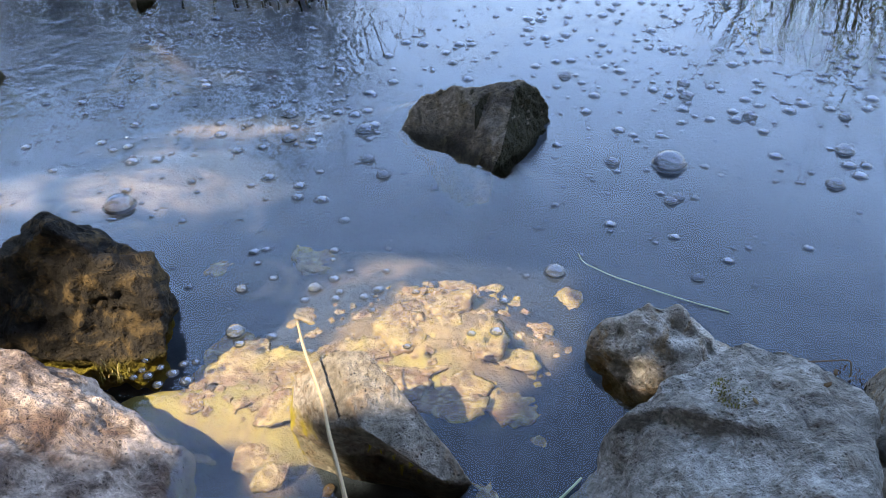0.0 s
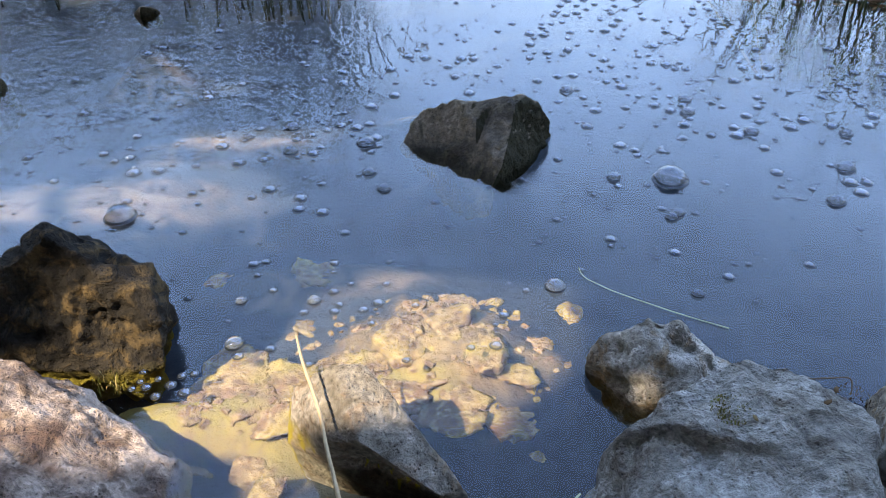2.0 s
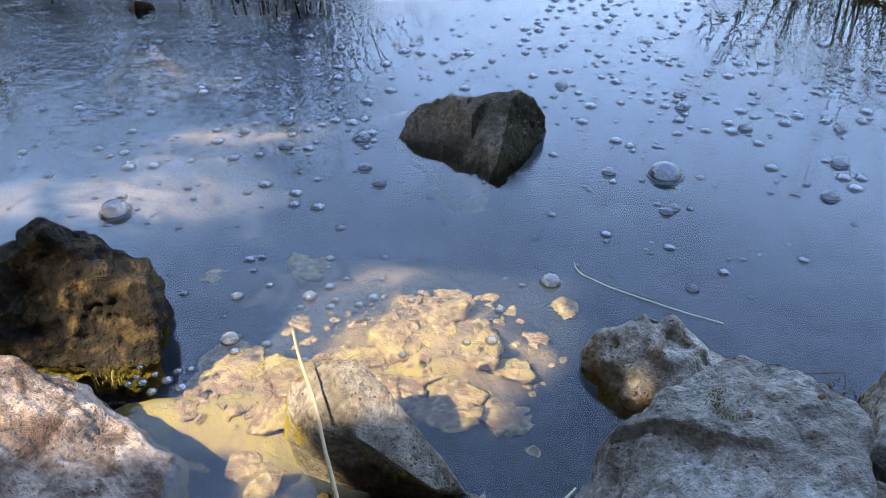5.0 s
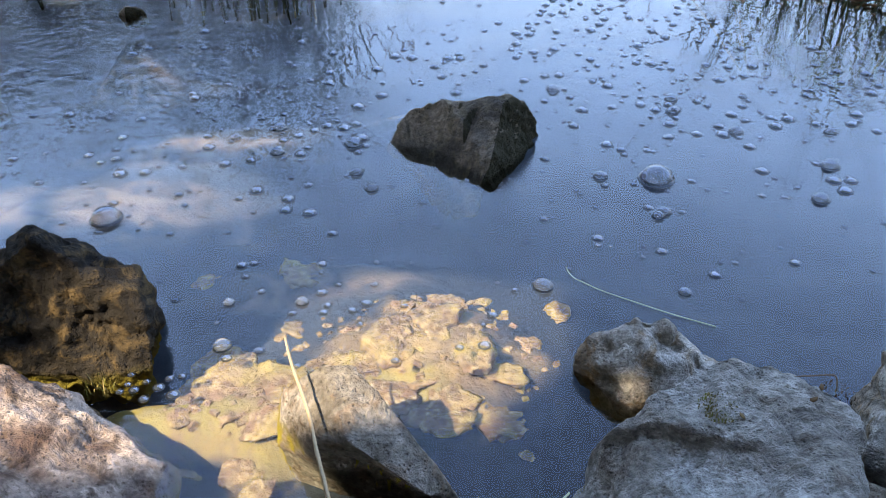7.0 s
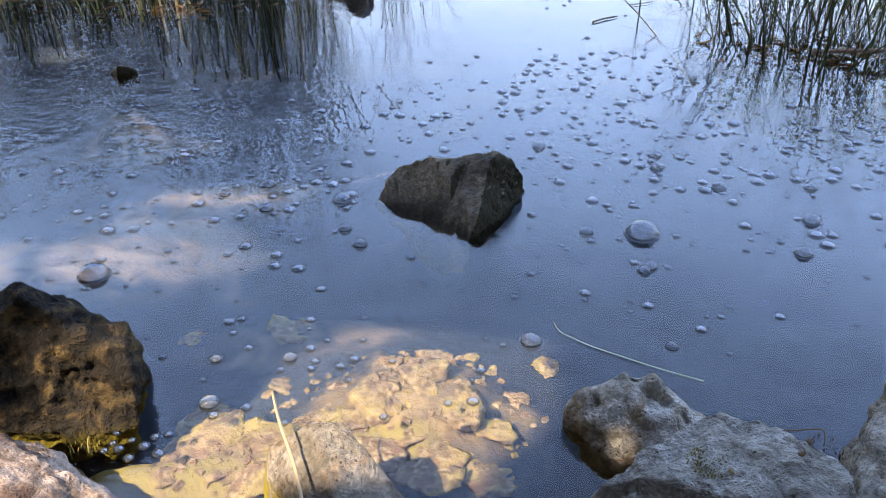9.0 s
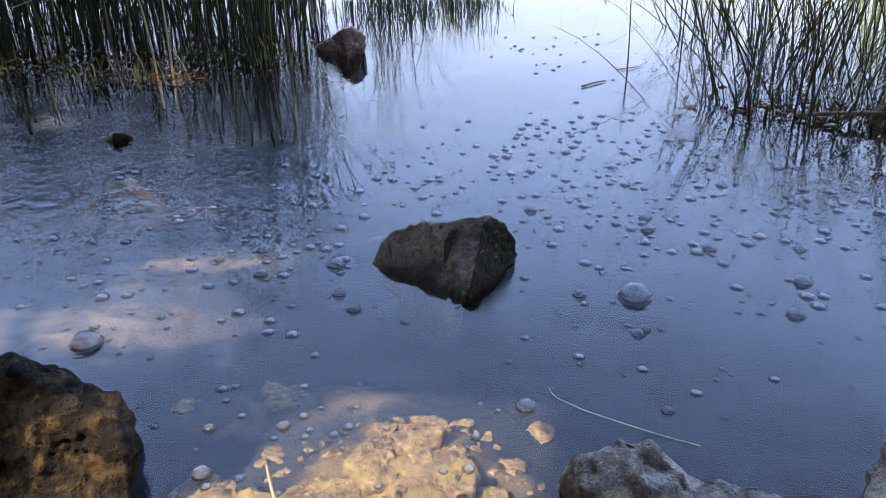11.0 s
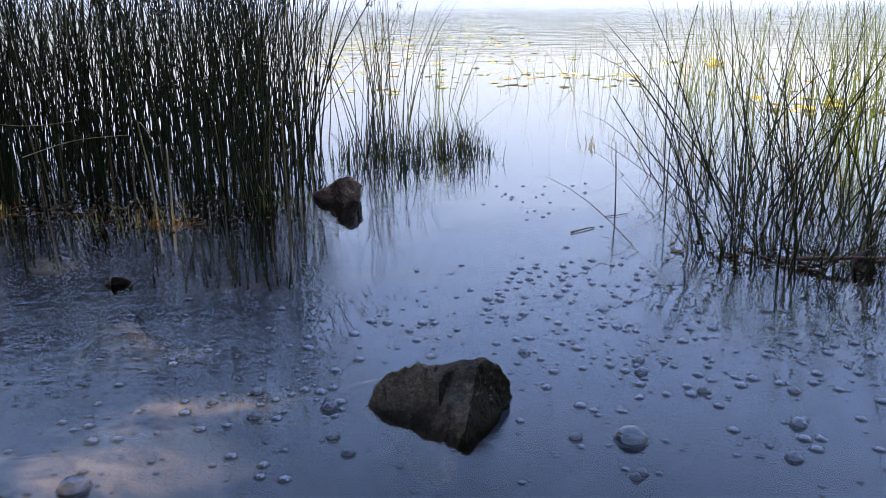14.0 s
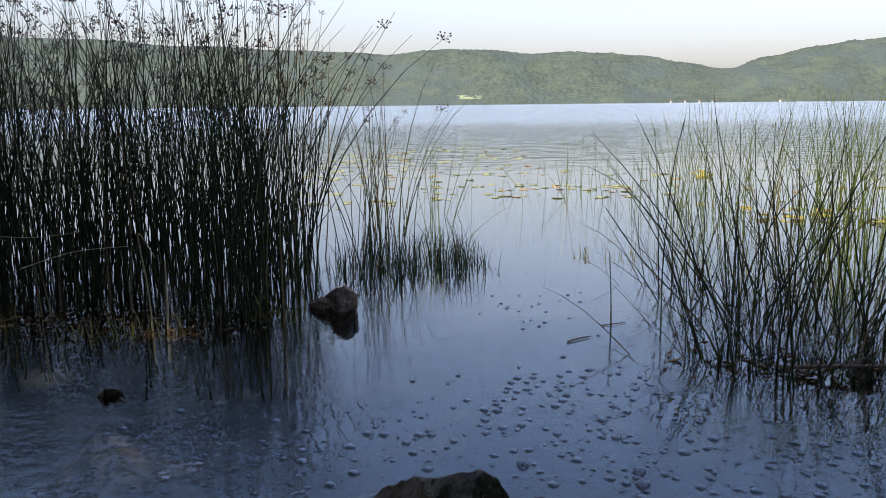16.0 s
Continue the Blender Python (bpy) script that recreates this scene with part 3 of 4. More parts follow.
rock("dark_boulder", [(-0.78, 1.62, -0.15), (-0.798, 1.58, 0.268), (-0.757, 1.57, 0.262), (-0.735, 1.57, 0.215), (-0.696, 1.57, 0.178), (-0.616, 1.57, 0.152), (-0.585, 1.57, 0.105),
     (-0.578, 1.56, 0.045), (-0.60, 1.58, -0.05), (-0.763, 1.50, 0.282), (-0.86, 1.50, 0.215), (-0.95, 1.56, 0.12), (-0.72, 1.475, 0.165), (-0.661, 1.475, 0.150), (-0.597, 1.50, 0.142), (-0.565, 1.46, 0.085),
     (-0.572, 1.435, 0.0), (-0.61, 1.412, 0.0), (-0.669, 1.405, 0.0), (-0.793, 1.405, 0.02), (-0.92, 1.42, 0.03), (-0.62, 1.45, -0.12), (-0.72, 1.44, -0.12),
     (-0.93, 1.42, -0.12), (-1.12, 1.60, 0.05), (-1.12, 1.50, -0.12), (-0.72, 1.80, -0.12), (-1.05, 1.82, -0.10)],
     M_BOULDER, "dark rounded boulder with yellow algae at its waterline", 0.006, 0.020, 13, 0, chips=1.2,
     dents=[((-0.665, 1.455, 0.105), 0.045, 0.026), ((-0.625, 1.44, 0.05), 0.03, 0.016), ((-0.80, 1.46, 0.15), 0.07, 0.022)])
rock("pale_rock", [(-0.70, 1.10, -0.12), (-0.84, 1.31, 0.125), (-0.77, 1.30, 0.130), (-0.715, 1.28, 0.098), (-0.675, 1.315, 0.028), (-0.64, 1.27, 0.030),
     (-0.525, 1.19, 0.035), (-0.49, 1.165, 0.025), (-0.45, 1.17, -0.04), (-0.42, 1.05, -0.10), (-0.46, 1.00, 0.02), (-0.60, 0.98, 0.085),
     (-0.75, 1.00, 0.165), (-0.95, 1.10, 0.16), (-1.00, 1.30, 0.06), (-0.95, 1.38, -0.12), (-0.62, 1.33, -0.12), (-0.62, 0.78, -0.05), (-1.0, 0.8, 0.05), (-0.70, 0.86, 0.15)],
     M_PALE, "pale sunlit rock with brown stains on the bank", 0.007, 0.016, 12, 0, chips=0.8,
     dents=[((-0.69, 1.29, 0.11), 0.025, 0.03), ((-0.66, 1.25, 0.06), 0.03, 0.022), ((-0.58, 1.17, 0.06), 0.03, 0.018), ((-0.50, 1.08, 0.03), 0.04, 0.02), ((-0.75, 1.12, 0.15), 0.05, 0.018)])
rock("speckled_rock", [(-0.10, 1.20, -0.14), (-0.165, 1.235, 0.183), (-0.112, 1.23, 0.184), (-0.099, 1.215, 0.166), (-0.01, 1.14, 0.122), (0.058, 1.075, 0.045), (0.08, 1.08, 0.0),
     (-0.205, 1.235, 0.155), (-0.246, 1.24, 0.125), (-0.268, 1.27, 0.04), (-0.278, 1.29, -0.02), (-0.245, 1.20, 0.06), (-0.165, 1.12, 0.105), (-0.108, 1.088, 0.142), (-0.054, 1.072, 0.098), (0.03, 1.048, 0.045),
     (-0.262, 1.215, 0.0), (-0.205, 1.165, 0.03), (-0.18, 1.19, -0.02), (-0.10, 1.19, -0.03), (0.0, 1.14, -0.03), (-0.16, 1.20, -0.13), (0.05, 1.15, -0.13), (-0.25, 1.24, -0.13), (0.0, 1.22, -0.13), (-0.16, 1.32, -0.12)],
     M_MID, "wedge-shaped speckled rock with yellow algae on one flank", 0.006, 0.008, 17, 0, chips=0.5,
     dents=[((-0.06, 1.10, 0.02), 0.05, 0.03), ((-0.12, 1.12, 0.03), 0.04, 0.02), ((0.01, 1.05, 0.01), 0.04, 0.02)])
rock("knobbly_rock", [(0.45, 1.38, -0.14), (0.312, 1.40, 0.0), (0.312, 1.41, 0.035), (0.350, 1.41, 0.085), (0.403, 1.405, 0.127), (0.435, 1.40, 0.140), (0.491, 1.40, 0.136), (0.525, 1.40, 0.108),
     (0.545, 1.39, 0.078), (0.61, 1.38, 0.03), (0.358, 1.349, 0.0), (0.345, 1.37, 0.04), (0.419, 1.28, 0.0), (0.425, 1.285, 0.04), (0.49, 1.29, 0.065), (0.40, 1.35, 0.095), (0.47, 1.335, 0.105),
     (0.40, 1.38, -0.12), (0.47, 1.34, -0.12), (0.68, 1.36, -0.12), (0.45, 1.50, -0.12), (0.40, 1.44, -0.12), (0.60, 1.30, 0.05)],
     M_SMALL, "weathered grey and ochre rock at the water's edge", 0.006, 0.016, 23, 0,
     dents=[((0.475, 1.355, 0.115), 0.022, 0.034), ((0.515, 1.36, 0.105), 0.020, 0.026), ((0.385, 1.37, 0.090), 0.022, 0.024), ((0.375, 1.335, 0.03), 0.022, 0.028), ((0.455, 1.40, 0.140), 0.014, 0.018), ((0.55, 1.33, 0.075), 0.022, 0.018), ((0.41, 1.305, 0.05), 0.016, 0.016)])


def slab_ledge(x, y, z):
    """The slab breaks down by a finger's width along its water side."""
    x, y = x + 0.50, y + 1.00
    edge = 1.135 - (x - 0.335) * 0.44 + 0.02 * noise.noise(Vector((x * 14, 0, 3)))
    drop = min(max((edge - y) / 0.005, 0.0), 1.0)
    return -0.028 * drop * min(max((0.60 - x) / 0.12, 0.0), 1.0)


rock("grey_slab", [(0.50, 1.00, -0.12), (0.24, 1.06, -0.03), (0.30, 1.13, 0.03), (0.335, 1.125, 0.12), (0.44, 1.18, 0.155), (0.575, 1.265, 0.17), (0.635, 1.235, 0.175),
     (0.665, 1.195, 0.18), (0.722, 1.157, 0.175), (0.748, 1.112, 0.175), (0.725, 1.07, 0.175), (0.640, 0.963, 0.178), (0.60, 0.80, 0.19), (0.40, 0.75, 0.17), (0.24, 0.85, 0.05),
     (0.20, 0.95, -0.08), (0.34, 1.18, -0.12), (0.60, 1.31, -0.10), (0.735, 1.16, -0.05), (0.64, 0.9, -0.05), (0.58, 0.6, 0.1), (0.3, 0.6, 0.02)],
     M_GREY, "large grey flat-topped slab of rock on the bank", 0.007, 0.014, 29, 0, chips=1.0, carve=slab_ledge,
     dents=[((0.30, 1.05, 0.10), 0.05, 0.022), ((0.62, 1.05, 0.19), 0.02, 0.010), ((0.45, 1.02, 0.18), 0.05, 0.010), ((0.60, 1.20, 0.185), 0.035, 0.010)])
rock("upright_rock", [(1.00, 1.20, -0.10), (0.855, 1.27, 0.0), (0.845, 1.27, 0.10), (0.86, 1.27, 0.19), (0.92, 1.28, 0.25), (1.10, 1.25, 0.26), (0.88, 1.33, -0.12),
     (1.15, 1.42, -0.10), (0.80, 1.13, -0.02), (0.80, 1.12, 0.08), (0.84, 1.10, 0.15), (1.10, 1.05, 0.20), (0.82, 0.98, 0.0), (0.85, 0.95, 0.12), (1.2, 0.95, 0.1)],
     M_SMALL, "grey rough rock standing beside the slab", 0.012, 0.022, 31, 2)
rock("low_rock", [(0.80, 0.85, -0.05), (0.69, 1.04, 0.02), (0.72, 1.02, 0.12), (0.70, 0.90, 0.14), (0.68, 0.80, 0.15), (0.85, 0.95, 0.12), (0.95, 0.85, 0.13), (0.9, 0.7, 0.1), (0.66, 0.7, 0.05)],
     M_DARK, "dark low rock wedged behind the slab", 0.014, 0.018, 37, 2)
rock("distant_boulder", [(-1.75, 2.95, -0.2), (-1.555, 2.86, -0.05), (-1.56, 2.86, 0.06), (-1.66, 2.88, 0.10), (-1.95, 2.9, 0.12), (-2.0, 3.1, -0.2), (-1.58, 3.0, -0.2), (-1.62, 2.75, -0.2), (-2.0, 2.75, 0.0)],
     M_DARK, "dark boulder out in the shallow water", 0.02, 0.02, 41, 2)
rock("reed_rock", [(-0.43, 5.12, -0.25), (-0.58, 5.13, 0.02), (-0.48, 5.05, 0.075), (-0.39, 5.0, 0.155), (-0.34, 4.99, 0.165), (-0.255, 4.97, 0.115), (-0.285, 5.02, 0.08),
     (-0.33, 5.06, -0.02), (-0.39, 5.03, -0.04), (-0.40, 5.12, 0.09), (-0.34, 5.25, -0.2), (-0.55, 5.3, -0.2)],
     M_FAR, "brown angular rock at the foot of the reeds", 0.011, 0.014, 43, 0)
rock("small_stone", [(-1.29, 3.62, -0.07), (-1.33, 3.60, 0.0), (-1.29, 3.58, 0.045), (-1.25, 3.60, 0.03), (-1.22, 3.62, 0.0), (-1.28, 3.68, 0.01), (-1.3, 3.60, -0.06), (-1.23, 3.67, -0.07), (-1.33, 3.67, -0.07)],
     M_DARK, "small dark stone just breaking the water surface", 0.008, 0.008, 47, 1)
rock("root_stump", [(2.10, 3.64, -0.3), (2.05, 3.60, 0.03), (2.08, 3.58, 0.10), (2.13, 3.60, 0.085), (2.17, 3.63, 0.0), (2.10, 3.70, 0.05), (2.04, 3.64, -0.2), (2.17, 3.70, -0.3), (2.10, 3.55, -0.2)],
     M_DARK, "dark root stump among the reed stems", 0.012, 0.022, 53, 0, "stump")

# stones lying under the water
STONES = []
rng = random.Random(5)
for i in range(9):
    pts = []
    for q in range(13):
        a = rng.uniform(0, math.tau)
        pts.append((math.cos(a) * rng.uniform(0.7, 1.0), math.sin(a) * rng.uniform(0.55, 0.9), rng.choice((-0.2, 0.2)) * rng.uniform(0.6, 1.1)))
    STONES.append(rock_mesh("bed_stone", pts, M_BED, 0.17, 0.13, i + 60, 0))


def lay_stones(count, cx, cy, rx, ry, lo, hi, label, lift=0.3):
    for _ in range(count):
        for _try in range(20):
            u, v = rng.gauss(0, 0.5), rng.gauss(0, 0.5)
            if u * u + v * v < 1.1:
                break
        x, y = cx + rx * u, cy + ry * v
        s = lo + (hi - lo) * rng.random() ** 2
        z = min(bed_height(x, y) + s * lift * rng.uniform(-0.4, 0.8), -0.012 - s * 0.35)
        ob = new("bed_stone", rng.choice(STONES))
        ob.matrix_basis = pose(x, y, z, rng.uniform(-20, 20), rng.uniform(-20, 20), rng.uniform(0, 360)) @ Matrix.Diagonal((s, s * rng.uniform(0.6, 1.0), s * rng.uniform(0.6, 1.0), 1))
        tagged(ob, label, "stone", "stones under the water")


lay_stones(34, 0.0, 1.60, 0.42, 0.34, 0.012, 0.05, "tan stone in a sunlit heap under shallow water", 0.15)
lay_stones(20, 0.02, 1.56, 0.40, 0.30, 0.06, 0.14, "flat tan stone in a sunlit heap under shallow water", -0.12)
lay_stones(16, -0.36, 1.22, 0.16, 0.24, 0.02, 0.06, "ochre stone on the bed between shore rocks")
lay_stones(6, 0.22, 1.16, 0.26, 0.20, 0.03, 0.08, "shaded stone on the deeper bed beside the slab")
lay_stones(4, -0.36, 2.02, 0.25, 0.12, 0.06, 0.12, "pale flat stone on the dim bed")


def plate(x, y, z, s, turn, flat, label):
    ob = new("bed_stone", STONES[int(turn) % len(STONES)])
    ob.matrix_basis = pose(x, y, z, 3, -3, turn) @ Matrix.Diagonal((s, s * 0.8, s * flat, 1))
    tagged(ob, label, "stone", "stones under the water")


for x, y, s, turn in ((-0.40, 1.455, 0.115, 20), (-0.49, 1.60, 0.10, 75), (-0.28, 1.43, 0.085, 130), (-0.31, 1.315, 0.075, 40), (-0.36, 1.225, 0.06, 98), (-0.30, 1.17, 0.055, 33),
                      (-0.08, 1.42, 0.10, 12), (0.075, 1.43, 0.10, 65), (0.17, 1.50, 0.08, 150), (-0.52, 1.52, 0.06, 51)):
    plate(x, y, min(bed_height(x, y) + 0.012, -0.028 - 0.12 * s), s, turn, 0.5, "broad flat tan stone under shallow water")


def gravel(count, cx, cy, rx, ry, label):
    """Broken chips of stone, too many to count, lying on the bed."""
    corner = [(-1, -1, -1), (1, -1, -1), (1, 1, -1), (-1, 1, -1), (-0.7, -0.8, 1), (0.8, -0.6, 1), (0.7, 0.8, 1), (-0.8, 0.7, 1)]
    sides = [(0, 3, 2, 1), (4, 5, 6, 7), (0, 1, 5, 4), (1, 2, 6, 5), (2, 3, 7, 6), (3, 0, 4, 7)]
    bits = []
    for _ in range(count):
        a, q = rng.uniform(0, math.tau), rng.random() ** 0.6 * 0.8
        x, y, s = cx + math.cos(a) * q * rx, cy + math.sin(a) * q * ry, rng.uniform(0.004, 0.013)
        z = min(bed_height(x, y) + s * 0.2, -0.01)
        m = pose(x, y, z, rng.uniform(-25, 25), rng.uniform(-25, 25), rng.uniform(0, 360))
        bits.append(([m @ Vector((a * s * rng.uniform(0.7, 1.3), b * s * rng.uniform(0.5, 0.9), c * s * 0.4)) for a, b, c in corner], sides))
    v, f = merged(bits)
    return tagged(new("gravel", mesh_from("gravel", v, f, M_BED, False)), label, "gravel", kind="stuff")


gravel(90, -0.36, 1.42, 0.26, 0.16, "tan stone chips on the algae-covered bed")
gravel(140, -0.02, 1.60, 0.40, 0.32, "tan stone chips in the sunlit heap under water")


# ------------------------------------------------------------------ reeds
def stem_mesh(name, seed, lean, droop, material, girth=0.0034, segs=8):
    """One round reed stem, 1 long, leaning and arching over towards its tip."""
    r = random.Random(seed)
    a, wob = r.uniform(0, math.tau), r.uniform(0.004, 0.012)
    pts, x, h, ang = [], 0.0, 0.0, lean
    for i in range(segs + 1):
        t = i / segs
        pts.append((x * math.cos(a) + wob * math.sin(t * 6 + seed), x * math.sin(a) + wob * math.cos(t * 5 + seed), h))
        ang = lean + droop * t ** 2.5
        x += math.sin(ang) / segs
        h += math.cos(ang) / segs
    v, f = tube(pts, [girth * (1.0 - 0.82 * (i / segs) ** 1.2) for i in range(segs + 1)], 5)
    return mesh_from(name, v, f, material), Vector(pts[-1])


def seed_head_mesh(seed):
    r = random.Random(seed)
    chunks = []
    for _ in range(11):
        a, out, up = r.uniform(0, math.tau), r.uniform(0.008, 0.035), r.uniform(-0.02, 0.03)
        p = Vector((math.cos(a) * out, math.sin(a) * out, up))
        d = Vector((math.cos(a), math.sin(a), 0.6)).normalized()
        chunks.append(tube([(0, 0, -0.01), p], [0.0008, 0.0008], 3))
        chunks.append(tube([p, p + d * 0.005, p + d * 0.012], [0.002, 0.005, 0.001], 5))
    v, f = merged(chunks)
    return mesh_from("seed_head", v, f, M_SEED)


def stem_set(material, seed, girth, wild):
    out = []
    for i in range(14):
        r = random.Random(seed + i)
        lean = abs(r.gauss(0, 0.05 + 0.10 * wild))
        droop = r.choice((0.02, 0.05, 0.1, 0.2, 0.35, 0.9)) * r.uniform(0.5, 1.2)
        out.append(stem_mesh("stem", seed + i, lean, droop, material, girth))
    return out


STEMS = stem_set(M_REED_SHADE, 100, 0.0027, 0.42)
STEMS_WILD = stem_set(M_REED_SHADE, 200, 0.0041, 2.3)
STEMS_BENT = [stem_mesh("stem", 250 + i, 0.25 + 0.06 * i, 0.4 + 0.1 * (i % 5), M_REED_SHADE, 0.0042) for i in range(9)]
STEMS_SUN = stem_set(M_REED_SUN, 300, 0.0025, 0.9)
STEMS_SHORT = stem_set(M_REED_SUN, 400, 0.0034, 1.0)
HEADS = [seed_head_mesh(s) for s in (1, 2, 3, 4)]


def reed_clump(stems, spots, low, high, label, heads=0.0, group="reed beds", tilt=4, skew=1.0):
    """A clump of reeds, each stem a part; a share of them carries a brown seed head."""
    cx, cy = sum(p[0] for p in spots) / len(spots), sum(p[1] for p in spots) / len(spots)
    base = tagged(new("reed_clump"), label, "reeds", group)
    base.location = (cx, cy, bed_height(cx, cy))
    for x, y in spots:
        me, tip = rng.choice(stems)
        root = bed_height(x, y) - 0.02
        size = low + (high - low) * rng.random() ** skew - root
        m = pose(x - cx, y - cy, root - base.location.z, rng.gauss(0, tilt), rng.gauss(0, tilt), rng.uniform(0, 360)) @ Matrix.Scale(size, 4)
        st = child("stem", me, base, m)
        if rng.random() < heads:
            child("seed_head", rng.choice(HEADS), st, Matrix.Translation(tip) @ Matrix.Rotation(rng.uniform(0, 6), 4, 'Z') @ Matrix.Scale(rng.uniform(0.8, 1.5) / size, 4), "brown seed cluster")
    return base


def scatter(count, test, x0, x1, y0, y1):
    out = []
    while len(out) < count:
        x, y = rng.uniform(x0, x1), rng.uniform(y0, y1)
        if test(x, y):
            out.append((x, y))
    return out


def left_bed(x, y):
    front = 4.95 + 0.25 * math.sin(x * 2.3) + 0.15 * math.sin(x * 6.1) - 0.15 * (x + 1.6 > 0)
    side = -0.55 - (y - 5.2) * 0.08 + 0.35 * noise.noise(Vector((y * 2.5, 3, 0))) - 0.3 * rng.random() ** 2
    return front < y and x < side and noise.noise(Vector((x * 1.7, y * 1.7, 0))) > -0.38


for lo, hi, thick in ((-4.6, -3.3, 275), (-3.3, -2.5, 335), (-2.5, -1.85, 335), (-1.85, -1.2, 265), (-1.2, -0.3, 195)):
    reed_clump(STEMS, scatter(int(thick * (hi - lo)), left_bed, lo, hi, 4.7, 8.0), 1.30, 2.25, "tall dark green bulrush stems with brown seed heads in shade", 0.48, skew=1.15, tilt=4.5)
reed_clump(STEMS, scatter(40, lambda x, y: True, -0.45, 0.05, 6.2, 8.0), 1.0, 1.7, "thin bulrush stems at the edge of the tall stand", 0.1)
reed_clump(STEMS_SHORT, scatter(26, lambda x, y: True, -0.3, 0.45, 7.6, 10.0), 0.5, 1.1, "sparse short bulrush stems in open water")
for x, y, many, tall, reach in ((1.59, 3.87, 34, 1.05, 0.07), (1.83, 3.62, 28, 1.05, 0.08), (2.18, 3.74, 34, 1.25, 0.09), (2.10, 4.70, 44, 1.45, 0.16), (2.55, 4.1, 40, 1.6, 0.18), (1.98, 5.6, 30, 1.15, 0.16), (2.45, 5.2, 40, 1.35, 0.25), (1.78, 4.2, 34, 0.9, 0.16), (2.4, 4.5, 40, 1.05, 0.22)):
    reed_clump(STEMS_WILD, [(x + rng.gauss(0, reach), y + rng.gauss(0, reach)) for _ in range(int(many * 0.72))], 0.25, tall, "crossing dark green bulrush stems fanning from one root", skew=1.15, tilt=9)
for x, y, many in ((1.66, 3.87, 8), (1.85, 3.66, 8), (2.18, 3.76, 9), (2.10, 4.6, 9), (2.05, 5.5, 6)):
    reed_clump(STEMS_BENT, [(x + rng.gauss(0, 0.09), y + rng.gauss(0, 0.09)) for _ in range(many)], 0.25, 0.8, "bent and broken dark reed stems criss-crossing over the water")
reed_clump(STEMS_WILD, scatter(46, lambda x, y: noise.noise(Vector((x * 3, y * 3, 2))) > -0.2, 1.6, 3.0, 3.6, 5.4), 0.35, 1.35, "dark green bulrush stems standing in the lake", skew=1.2)
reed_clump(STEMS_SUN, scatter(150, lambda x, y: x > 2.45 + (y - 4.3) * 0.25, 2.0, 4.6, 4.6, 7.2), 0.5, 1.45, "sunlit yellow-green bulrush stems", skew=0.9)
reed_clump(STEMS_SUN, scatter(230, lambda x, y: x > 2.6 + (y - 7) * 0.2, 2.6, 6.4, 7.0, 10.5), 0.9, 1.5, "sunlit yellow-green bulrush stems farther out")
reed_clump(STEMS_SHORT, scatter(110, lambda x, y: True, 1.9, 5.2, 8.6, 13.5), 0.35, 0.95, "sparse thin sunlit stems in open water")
reed_clump(STEMS_SHORT, scatter(16, lambda x, y: True, 0.3, 1.9, 8.5, 13.0), 0.2, 0.6, "few thin stems in open water")


def lone_stem(points, r0, material, label, name="bent_reed"):
    line = bend(points, 5)
    v, f = tube(line, [r0 * (1 - 0.6 * i / len(line)) for i in range(len(line))], 6)
    return tagged(new(name, mesh_from(name, v, f, material)), label, "reed")


lone_stem([(1.62, 3.78, -0.3), (1.50, 3.95, 0.12), (1.28, 4.35, 0.42), (1.14, 4.6, 0.67)], 0.006, M_REED_SHADE, "long broken reed leaning out over the water")
lone_stem([(1.47, 4.55, -0.3), (1.46, 4.56, 0.3), (1.50, 4.57, 0.85), (1.55, 4.55, 1.15)], 0.0045, M_REED_SHADE, "single upright dark reed")
lone_stem([(1.19, 4.60, -0.3), (1.185, 4.6, 0.1), (1.17, 4.6, 0.42)], 0.005, M_REED_SHADE, "thin short reed standing in open water")
lone_stem([(1.75, 3.70, 0.02), (1.95, 3.62, 0.05), (2.2, 3.58, 0.06), (2.5, 3.7, 0.04)], 0.012, M_TWIG, "fallen dark stem lying across the reed roots", "fallen_stem")
lone_stem([(-2.2, 4.88, 0.33), (-1.9, 4.9, 0.42), (-1.6, 4.95, 0.44)], 0.003, M_STRAW, "pale broken reed lying across the stems", "broken_reed")
lone_stem([(-2.5, 4.9, 0.55), (-2.2, 4.95, 0.5), (-1.9, 5.0, 0.52)], 0.0035, M_STRAW, "pale broken reed lying across the stems", "broken_reed")
lone_stem([(-1.3, 4.85, 0.06), (-0.9, 4.95, 0.05), (-0.6, 5.0, 0.03)], 0.006, M_REED_SHADE, "fallen reed lying on the water", "fallen_stem")
lone_stem([(-1.40, 4.68, -0.2), (-1.42, 4.68, 0.25), (-1.46, 4.7, 0.55), (-1.36, 4.66, 0.42)], 0.007, M_STRAW, "dry bent reed in front of the dark stand", "broken_reed")
lone_stem([(-1.33, 4.70, -0.2), (-1.32, 4.70, 0.4)], 0.009, M_STRAW, "dry straw-coloured reed stub standing in shallow water", "broken_reed")


